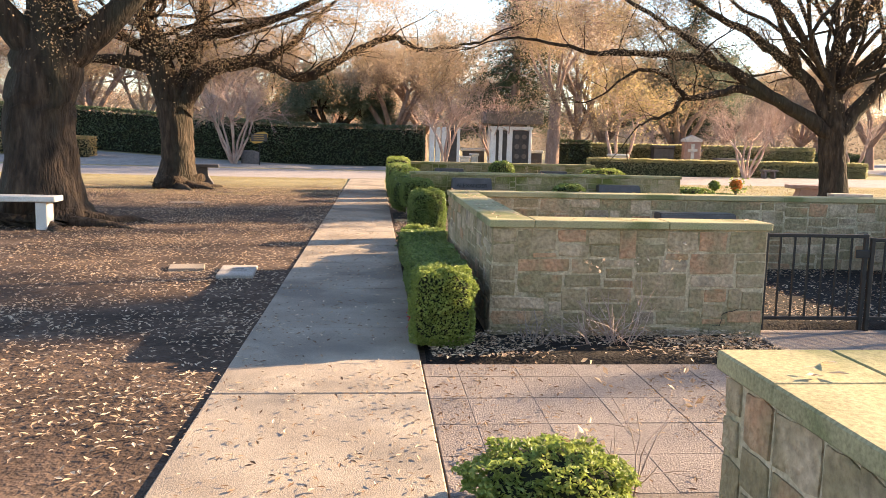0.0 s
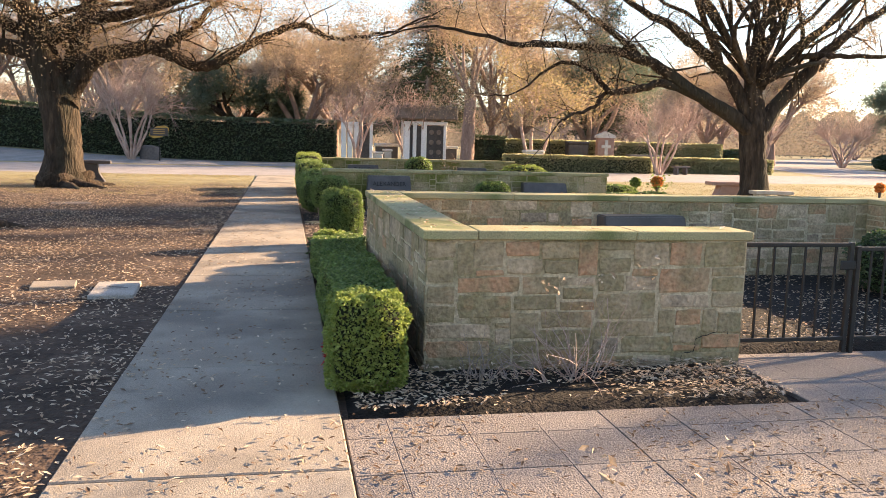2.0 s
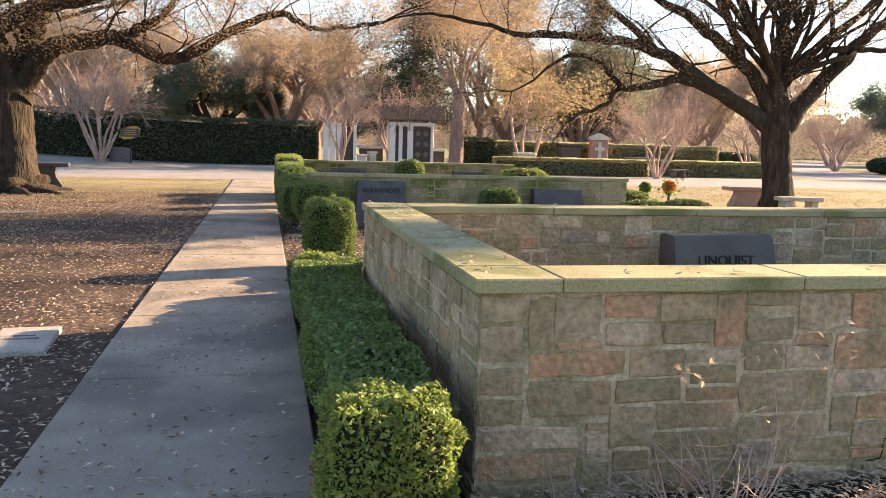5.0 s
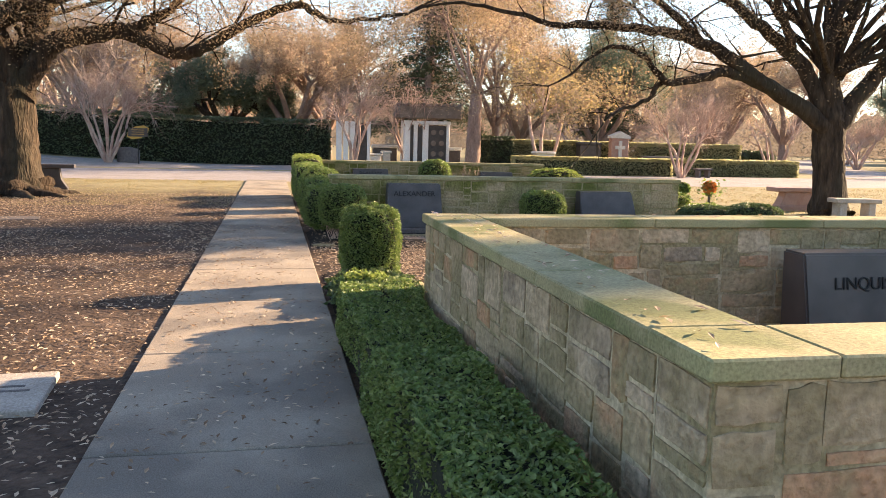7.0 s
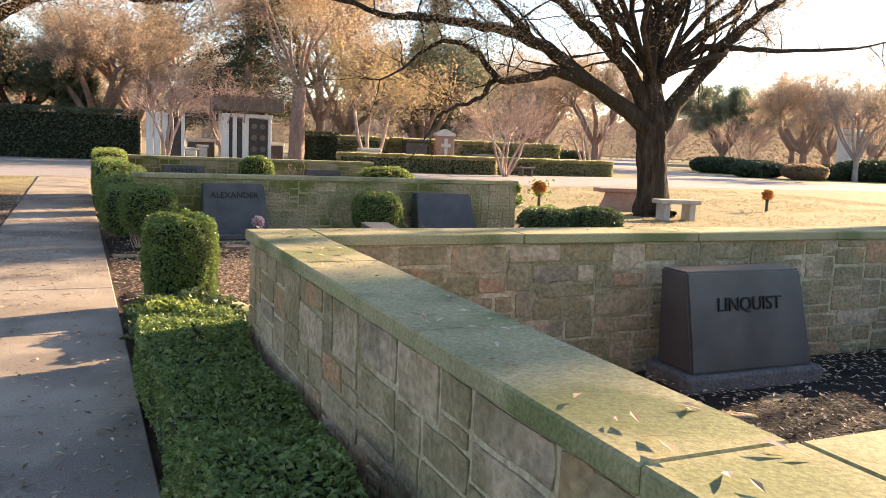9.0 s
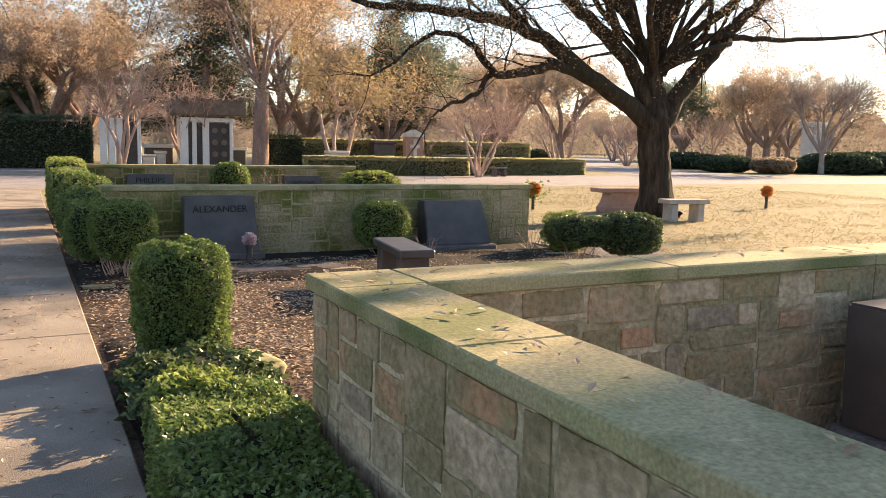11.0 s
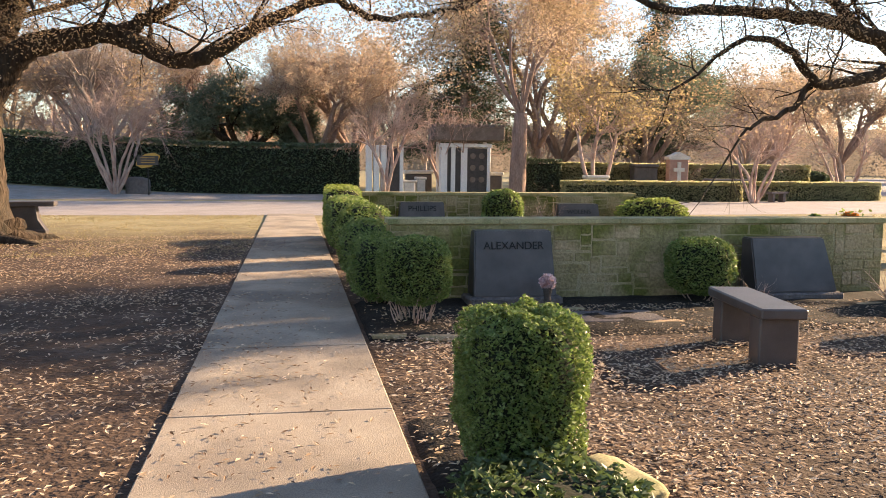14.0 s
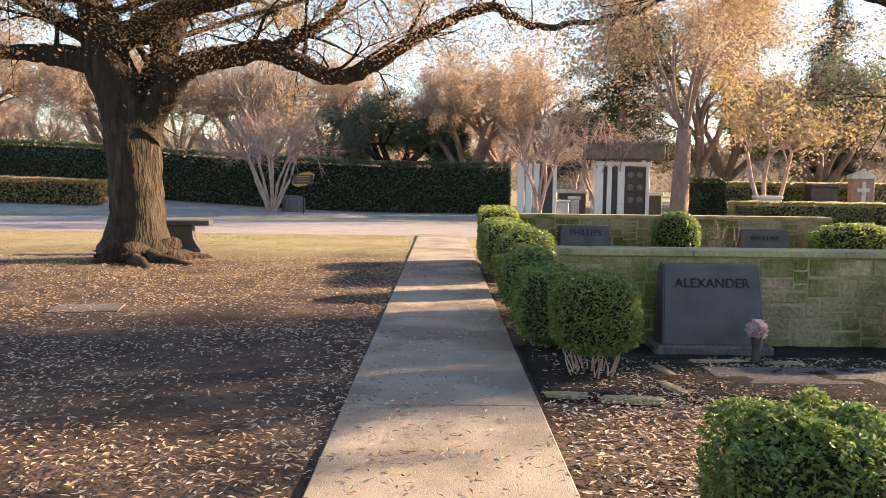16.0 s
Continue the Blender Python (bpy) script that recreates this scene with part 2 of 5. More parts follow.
def link(name, verts, faces, material, parent=None, label="", shade=False):
    me = bpy.data.meshes.new(name)
    me.from_pydata([tuple(v) for v in verts], [], [tuple(f) for f in faces])
    me.materials.append(material)
    if shade:
        me.shade_smooth()
    ob = new(name, me)
    if parent is not None:
        ob.parent = parent
    if label:
        ob["label"] = label
    return ob


def part(name, bm, material, parent=None, label="", shade=False):
    me = bpy.data.meshes.new(name)
    bm.to_mesh(me)
    bm.free()
    me.materials.append(material)
    if shade:
        me.shade_smooth()
    ob = new(name, me)
    if parent is not None:
        ob.parent = parent
    if label:
        ob["label"] = label
    return ob


def thing(name, x, y, z=0.0, turn=0.0, label="", category="", group="", kind=""):
    ob = new(name)
    ob.matrix_basis = pose(x, y, z, 0, 0, turn)
    return tagged(ob, label, category, group, kind)


def slab(x0, x1, y0, y1, z0, z1, bevel=0.01, bm=None, rough=0.0):
    """A box with bevelled edges, added to bm."""
    bm = bm or bmesh.new()
    made = bmesh.ops.create_cube(bm, size=1.0, matrix=Matrix.Translation(((x0 + x1) / 2, (y0 + y1) / 2, (z0 + z1) / 2)) @ Matrix.Diagonal((x1 - x0, y1 - y0, z1 - z0, 1)))
    vs = made["verts"]
    if rough:
        for v in vs:
            v.co += Vector(rng.uniform(-rough, rough, 3))
    if bevel:
        es = list({e for v in vs for e in v.link_edges})
        bmesh.ops.bevel(bm, geom=es, offset=bevel, segments=1, affect="EDGES", profile=0.6)
    return bm


def lathe(profile, sides=20, bm=None, at=(0, 0, 0)):
    bm = bm or bmesh.new()
    rings = []
    for r, z in profile:
        rings.append([bm.verts.new((at[0] + r * math.cos(k * math.tau / sides), at[1] + r * math.sin(k * math.tau / sides), at[2] + z)) for k in range(sides)])
    for a, b in zip(rings, rings[1:]):
        for k in range(sides):
            bm.faces.new((a[k], a[(k + 1) % sides], b[(k + 1) % sides], b[k]))
    bm.faces.new(rings[0][::-1])
    bm.faces.new(rings[-1])
    return bm


class Net:
    """Collects tubes and leaves as plain vertex and face lists."""

    def __init__(self):
        self.v, self.f, self.n = [], [], 0

    def tube(self, pts, radii, sides=6, flare=None):
        pts = [Vector(p) for p in pts]
        up = Vector((0.3, 0.2, 1)).normalized()
        rings = []
        for i, p in enumerate(pts):
            d = (pts[min(i + 1, len(pts) - 1)] - pts[max(i - 1, 0)]).normalized()
            a = d.cross(up)
            a = a.normalized() if a.length > 0.05 else d.cross(Vector((1, 0, 0))).normalized()
            b = d.cross(a).normalized()
            ring = []
            for k in range(sides):
                w = k * math.tau / sides
                r = radii[i] * (flare(i, w) if flare else 1)
                ring.append(p + a * (r * math.cos(w)) + b * (r * math.sin(w)))
            rings.append(ring)
        base = self.n
        for ring in rings:
            self.v.extend(ring)
        self.n += len(rings) * sides
        for i in range(len(rings) - 1):
            for k in range(sides):
                j = (k + 1) % sides
                self.f.append((base + i * sides + k, base + i * sides + j, base + (i + 1) * sides + j, base + (i + 1) * sides + k))

    def object(self, name, material, parent=None, label="", shade=True):
        return link(name, self.v, self.f, material, parent, label, shade)


def leaves(name, centres, size, material, parent=None, label="", tilt=1.0, slim=0.5, jitter=0.35, flat=False):
    """One small bent quad for each centre."""
    c = np.asarray(centres, float)
    n = len(c)
    ang = rng.uniform(0, math.tau, n)
    d = np.stack([np.cos(ang), np.sin(ang), rng.uniform(-tilt, tilt, n)], 1)
    d /= np.linalg.norm(d, axis=1)[:, None]
    w = rng.normal(size=(n, 3)) if not flat else np.stack([-np.sin(ang), np.cos(ang), rng.uniform(-0.25, 0.25, n)], 1)
    w -= (w * d).sum(1)[:, None] * d
    w /= np.linalg.norm(w, axis=1)[:, None] + 1e-9
    s = size * rng.uniform(1 - jitter, 1 + jitter, n)[:, None]
    up = np.cross(d, w)
    v = np.stack([c - d * s, c + w * s * slim + up * s * 0.12, c + d * s, c - w * s * slim + up * s * 0.12], 1).reshape(-1, 3)
    f = np.arange(4 * n).reshape(-1, 4)
    me = bpy.data.meshes.new(name)
    me.from_pydata(v.tolist(), [], f.tolist())
    me.materials.append(material)
    ob = new(name, me)
    if parent is not None:
        ob.parent = parent
    if label:
        ob["label"] = label
    return ob


def wiggle(pts, n, amount):
    """A smooth path through pts with n steps between each pair and a little waviness."""
    pts = [Vector(p) for p in pts]
    out = []
    for i in range(len(pts) - 1):
        p0, p1, p2, p3 = pts[max(i - 1, 0)], pts[i], pts[i + 1], pts[min(i + 2, len(pts) - 1)]
        for k in range(n):
            t = k / n
            q = 0.5 * (2 * p1 + (p2 - p0) * t + (2 * p0 - 5 * p1 + 4 * p2 - p3) * t * t + (3 * p1 - p0 - 3 * p2 + p3) * t ** 3)
            out.append(q + Vector(rng.normal(0, amount, 3)))
    out.append(pts[-1])
    return out


def grow(net, tips, p, d, length, radius, depth, droop=0.0, spread=0.7, kids=3, sides=5, fine=2):
    """A branch with its twigs; the ends go into tips."""
    steps = 4 if depth > 1 else 3
    pts, radii = [Vector(p)], [radius]
    d = Vector(d).normalized()
    for k in range(steps):
        d = (d + Vector(rng.normal(0, 0.17, 3)) + Vector((0, 0, -droop))).normalized()
        pts.append(pts[-1] + d * (length / steps))
        radii.append(radius * (1 - 0.62 * (k + 1) / steps))
        if depth <= fine:
            tips.append(pts[-1].copy())
    net.tube(pts, radii, sides if depth > 1 else 3)
    if depth <= 0:
        return
    for k in range(kids):
        at = 1 + int(rng.integers(0, steps))
        e = (d + Vector(rng.normal(0, spread, 3))).normalized()
        grow(net, tips, pts[at], e, length * rng.uniform(0.5, 0.75), radii[at] * 0.7, depth - 1, droop, spread, kids, max(3, sides - 1), fine)


# ---- setting: ground, road, walk, pavement ----
def sheet():
    def steps(a, b, near0, near1):
        xs = list(np.arange(near0, near1 + 0.01, 1.0))
        g, x = 1.0, near1
        while x < b:
            g *= 1.35
            x += g
            xs.append(x)
        g, x = 1.0, near0
        while x > a:
            g *= 1.35
            x -= g
            xs.insert(0, x)
        return xs
    xs, ys = steps(-900, 900, -40, 45), steps(-300, 1500, -12, 70)
    vs = [(x, y, lift(x, y) + (0.014 + 0.012 * noise.noise((x * 0.8, y * 0.8, 0)) if x < -0.9 and y < 31 else -0.012)) for y in ys for x in xs]
    w = len(xs)
    fs = [(j * w + i, j * w + i + 1, (j + 1) * w + i + 1, (j + 1) * w + i) for j in range(len(ys) - 1) for i in range(w - 1)]
    tagged(link("ground", vs, fs, ground_mat(), shade=True), "brown earth strewn with dry leaves, turning to straw-coloured winter lawn", "ground", kind="structure")


sheet()


def ribbon(name, pts, half, z, material, label, category):
    """A strip of road along pts."""
    path = wiggle(pts, 8, 0)
    vs, fs = [], []
    for i, p in enumerate(path):
        d = (path[min(i + 1, len(path) - 1)] - path[max(i - 1, 0)]).normalized()
        s = Vector((-d.y, d.x, 0)) * half
        for q in (p + s, p - s):
            vs.append((q.x, q.y, lift(q.x, q.y) + z))
    for i in range(len(path) - 1):
        fs.append((2 * i, 2 * i + 1, 2 * i + 3, 2 * i + 2))
    return tagged(link(name, vs, fs, material), label, category, kind="structure")


ribbon("road", [(-120, 44, 0), (-40, 38.5, 0), (-10, 36.8, 0), (10, 36.6, 0), (40, 37.5, 0), (120, 30, 0)], 4.4, -0.007, ASPHALT, "pale worn asphalt cemetery drive", "road")
ribbon("road", [(34, 37, 0), (38, 52, 0), (50, 75, 0), (90, 120, 0)], 4.0, -0.004, ASPHALT, "pale asphalt side drive curving away", "road")

GRAVEL = mat("gravel", [(0.24, 0.21, 0.19), (0.34, 0.305, 0.28)], 2.0, 0.95, 0.5, 60)
ribbon("gravel_verge", [(2.8, 45.4, 0), (-12, 45.4, 0), (-30, 46.5, 0), (-60, 48.5, 0)], 3.2, -0.004, GRAVEL, "pale gravel verge between drive and hedge", "gravel")
WALK_W, WALK_E = -0.74, 0.56


def walkway():
    base = thing("pavement", 0, 0, 0, label="pale concrete footpath of cast slabs scattered with dry leaves", category="footpath", kind="structure")
    bm = slab(WALK_W + 0.01, WALK_E - 0.01, -8, 32.4, -0.05, 0.012, 0)
    part("joint_bed", bm, SOIL, base)
    pitch = 1.775
    y = 4.15 - 7 * pitch
    while y < 32.2:
        y1 = min(y + pitch, 32.4)
        bm = slab(WALK_W, WALK_E, y + 0.006, y1 - 0.006, -0.05, 0.03 + float(rng.uniform(-0.003, 0.003)), 0.008)
        part("slab", bm, CONCRETE, base)
        y = y1


walkway()
t = thing("pavement", 0, 0, 0, label="short concrete path at the edge of the lawn", category="footpath", kind="structure")
for ya, yb in ((10.0, 11.75), (11.75, 13.5), (13.5, 15.25), (15.25, 17.0)):
    part("slab", slab(7.0, 8.15, ya + 0.006, yb - 0.006, -0.05, 0.03, 0.008), CONCRETE, t)


def court():
    base = thing("pavement", 0, 0, 0, label="pinkish textured concrete pavers before the plots", category="pavement", kind="structure")
    part("joint_bed", slab(0.57, 8.0, 1.62, 4.86, -0.05, 0.0105, 0), JOINT, base)
    part("joint_bed", slab(3.39, 8.0, 4.86, 5.95, -0.05, 0.0105, 0), JOINT, base)
    meshes = {}

    def tile(x0, x1, y0, y1):
        if x1 - x0 < 0.05 or y1 - y0 < 0.05:
            return
        key = (round(x1 - x0, 2), round(y1 - y0, 2))
        if key not in meshes:
            w, d = key[0] / 2 - 0.002, key[1] / 2 - 0.002
            bm = slab(-w, w, -d, d, -0.05, 0.014, 0.003)
            me = bpy.data.meshes.new("paver")
            bm.to_mesh(me)
            bm.free()
            me.materials.append(PAVER)
            meshes[key] = me
        ob = new("paver", meshes[key])
        ob.parent = base
        ob.matrix_basis = pose((x0 + x1) / 2, (y0 + y1) / 2, float(rng.uniform(-0.0012, 0.0012)))
    ys = [1.64, 1.80, 2.26, 2.72, 3.18, 3.64, 4.10, 4.56, 4.86]
    xs = [0.57, 0.80] + [0.80 + 0.405 * k for k in range(1, 18)]
    for y0, y1 in zip(ys, ys[1:]):
        for x0, x1 in zip(xs, xs[1:]):
            if not (x0 < 1.75 and y1 < 2.75):
                tile(x0, x1, y0, y1)
    for y0, y1 in ((4.86, 5.32), (5.32, 5.78), (5.78, 5.95)):
        for x0, x1 in zip([3.39] + xs[8:], xs[8:]):
            tile(x0, x1, y0, y1)


court()


def bed(x0, x1, y0, y1, z, label):
    nx, ny = max(2, int((x1 - x0) / 0.12)), max(2, int((y1 - y0) / 0.12))
    vs, fs = [], []
    for j in range(ny + 1):
        for i in range(nx + 1):
            x, y = x0 + (x1 - x0) * i / nx, y0 + (y1 - y0) * j / ny
            edge = i in (0, nx) or j in (0, ny)
            vs.append((x, y, -0.03 if edge else z + 0.02 * noise.noise((x * 4, y * 4, 1))))
    for j in range(ny):
        for i in range(nx):
            a = j * (nx + 1) + i
            fs.append((a, a + 1, a + nx + 2, a + nx + 1))
    tagged(link("planting_bed", vs, fs, SOIL, shade=True), label, "soil bed", kind="structure")


bed(0.57, 3.38, 4.87, 5.82, 0.03, "dark damp soil bed littered with dry leaves before the wall")
bed(0.57, 1.2, 5.75, 13.0, 0.022, "dark soil strip under the clipped hedge")
bed(1.45, 7.2, 6.0, 9.4, 0.035, "dark soil inside the walled plot, littered with leaves")
bed(0.57, 7.0, 15.0, 17.05, 0.03, "dark mulched bed along the stone wall")
bed(0.62, 1.75, 1.8, 2.7, 0.03, "small dark soil bed beside the path")


# ---- stone walls ----
def ashlar(length, height, seed):
    """Random squared rubble on a small grid: (x0, x1, z0, z1) for each stone of a face."""
    r = random.Random(seed)
    rows, cols = max(1, round(height / 0.062)), max(2, round(length / 0.065))
    ch, cw = height / rows, length / cols
    full = [[False] * cols for _ in range(rows)]
    wob = [[r.uniform(-0.24, 0.24) for _ in range(cols + 1)] for _ in range(rows + 1)]
    out = []
    for j in range(rows):
        for i in range(cols):
            if full[j][i]:
                continue
            run = 1
            while i + run < cols and not full[j][i + run] and run < 9:
                run += 1
            h = r.choice((1, 2, 2, 2, 2, 2, 3, 3))
            w = {1: r.randint(3, 6), 2: r.randint(3, 7), 3: r.choice((2, 4, 5, 6))}[h]
            if run - w < 2:
                w = run
            h = min(h, rows - j)
            if rows - j - h == 1 and r.random() < 0.7:
                h = min(h + 1, rows - j)
            for q in range(j, j + h):
                for p in range(i, i + w):
                    full[q][p] = True
            x0 = i * cw + (wob[j][i] * cw if i else 0)
            x1 = (i + w) * cw + (wob[j][i + w] * cw if i + w < cols else 0)
            out.append((x0, x1, (j + (wob[j][i] if j else 0)) * ch, (j + h + (wob[j + h][i] if j + h < rows else 0)) * ch))
    return out


STONE_MESHES = {"dry": [], "mossy": []}
for _k in range(22):
    _ring = []
    for _sx, _sz in ((-0.5, -0.5), (-0.15, -0.5), (0.2, -0.5), (0.5, -0.5), (0.5, 0.0), (0.5, 0.5), (0.12, 0.5), (-0.2, 0.5), (-0.5, 0.5), (-0.5, 0.05)):
        _c = 0.96 if abs(_sx) == 0.5 and abs(_sz) == 0.5 else 1.0
        _ring.append((_sx * _c * rng.uniform(0.92, 1.01), _sz * _c * rng.uniform(0.84, 1.02)))
    _n = len(_ring)
    _tx, _tz = rng.uniform(-0.25, 0.25), rng.uniform(-0.25, 0.25)
    _vs = [(x, 0.5, z) for x, z in _ring] + [(x, -0.42 - rng.uniform(0, 0.1), z) for x, z in _ring]
    _vs += [(x * 0.93, -0.62 + _tx * x + _tz * z - rng.uniform(0, 0.3), z * 0.88) for x, z in _ring] + [(rng.uniform(-0.1, 0.1), -0.70, rng.uniform(-0.1, 0.1))]
    _fs = [(r * _n + k, r * _n + (k + 1) % _n, (r + 1) * _n + (k + 1) % _n, (r + 1) * _n + k) for r in (0, 1) for k in range(_n)]
    _fs += [(2 * _n + k, 2 * _n + (k + 1) % _n, 3 * _n) for k in range(_n)]
    for _kind, _m in (("dry", STONE), ("mossy", MOSSY)):
        _me = bpy.data.meshes.new("stone")
        _me.from_pydata(_vs, [], _fs)
        _me.materials.append(_m)
        STONE_MESHES[_kind].append(_me)


def face_stones(parent, p0, p1, z0, z1, seed, kind="dry"):
    """Stones on the face from p0 to p1 whose outside is to the right of that direction."""
    p0, p1 = Vector((*p0, 0)), Vector((*p1, 0))
    d = (p1 - p0)
    length = d.length
    turn = math.degrees(math.atan2(d.y, d.x))
    r = random.Random(seed + 99)
    for x0, x1, a, b in ashlar(length, z1 - z0, seed):
        g = r.uniform(0.006, 0.014)
        w, h = x1 - x0 - g, b - a - g
        if w < 0.03 or h < 0.03:
            continue
        ob = new("stone", r.choice(STONE_MESHES[kind]))
        ob.parent = parent
        depth = r.uniform(0.005, 0.012)
        c = p0 + d.normalized() * ((x0 + x1) / 2)
        ob.matrix_basis = pose(c.x, c.y, z0 + (a + b) / 2, 0, r.uniform(-1.2, 1.2), turn + r.choice((0, 0))) @ Matrix.Diagonal((w, depth, h, 1))


def cap_run(parent, x0, x1, y0, y1, z, along, cuts):
    """Cap stones laid end to end over a wall."""
    lo, hi = (x0, x1) if along == "x" else (y0, y1)
    marks = [lo] + [c for c in cuts if lo < c < hi] + [hi]
    for a, b in zip(marks, marks[1:]):
        if along == "x":
            bm = slab(a + 0.002, b - 0.002, y0, y1, z - 0.062, z, 0.007)
        else:
            bm = slab(x0, x1, a + 0.002, b - 0.002, z - 0.062, z, 0.007)
        part("cap_stone", bm, CAP, parent)


CAP_T, OVER = 0.062, 0.028


def stone_wall(name, x0, x1, y0, y1, top, sides, seed, label, cuts=(), cap=None, kind="dry"):
    """A rubble wall with a mortar core, face stones on the sides asked for (s, n, w, e) and a cap; cap gives the cap's own extent."""
    w = thing(name, 0, 0, 0, label=label, category="stone wall", kind="structure")
    part("core", slab(x0 + 0.003, x1 - 0.003, y0 + 0.003, y1 - 0.003, -0.06, top - CAP_T, 0), MORTAR if kind == "dry" else MOSSY_MORTAR, w)
    zt = top - CAP_T - 0.004
    if "s" in sides:
        face_stones(w, (x0, y0), (x1, y0), -0.02, zt, seed, kind)
    if "n" in sides:
        face_stones(w, (x1, y1), (x0, y1), -0.02, zt, seed + 1, kind)
    if "w" in sides:
        face_stones(w, (x0, y1), (x0, y0), -0.02, zt, seed + 2, kind)
    if "e" in sides:
        face_stones(w, (x1, y0), (x1, y1), -0.02, zt, seed + 3, kind)
    cx0, cx1, cy0, cy1 = cap or (x0 - OVER, x1 + OVER, y0 - OVER, y1 + OVER)
    cap_run(w, cx0, cx1, cy0, cy1, top, "x" if x1 - x0 > y1 - y0 else "y", cuts)
    return w


TH = 0.30
LABEL = "low wall of squared tan and olive rubble with a mossy cap"
south = stone_wall("wall_south", 1.16, 3.44, 5.75, 5.75 + TH, 0.95, "swen", 11, LABEL, (1.5, 2.6))
stone_wall("wall_west", 1.16, 1.16 + TH, 5.75 + TH, 9.35, 0.95, "we", 22, LABEL, (7.1, 8.4), cap=(1.16 - OVER, 1.16 + TH + OVER, 5.75 + TH + OVER, 9.35 - OVER))
stone_wall("wall_north", 1.16, 7.5, 9.35, 9.35 + TH, 0.95, "swne", 33, LABEL, (1.5, 2.75, 4.1, 5.4, 6.6))
stone_wall("wall_east", 7.2, 7.5, 6.0, 9.35, 0.95, "we", 44, LABEL, (7.2, 8.3), cap=(7.2 - OVER, 7.5 + OVER, 6.0 - OVER, 9.35 - OVER))
stone_wall("wall_near", 1.29, 1.29 + TH, -4.0, 1.33, 0.95, "we", 55, LABEL, (-2.2, -0.8, 0.78), cap=(1.29 - OVER, 1.29 + TH + OVER, -4.0, 1.33 - OVER))
stone_wall("wall_near", 1.29, 3.6, 1.33, 1.33 + TH, 0.95, "nwe", 66, LABEL, (1.62, 2.6))
stone_wall("wall_middle", 1.0, 6.95, 17.0, 17.0 + TH, 0.90, "swe", 77, "low rubble wall stained green with moss behind a headstone", (2.2, 3.6, 5.0, 6.2), kind="mossy")
stone_wall("wall_far", 1.0, 7.0, 24.5, 24.5 + TH, 0.93, "sew", 88, "low moss-stained rubble wall behind clipped bushes", (2.4, 3.8, 5.2), kind="mossy")


def crack(parent, pts, y):
    """An open joint where the mortar has parted, stepping up between the stones."""
    net = Net()
    path = wiggle([(x, y, z) for x, z in pts], 4, 0.003)
    net.tube(path, [0.0015 + 0.002 * abs(math.sin(k * 1.7)) for k in range(len(path))], 5)
    net.object("crack", INK, parent, "dark open crack in the mortar")


crack(south, [(2.99, 0.0), (3.0, 0.09), (3.08, 0.1), (3.09, 0.19), (3.18, 0.22), (3.33, 0.26)], 5.745)
crack(south, [(3.33, 0.26), (3.34, 0.19), (3.33, 0.11)], 5.745)


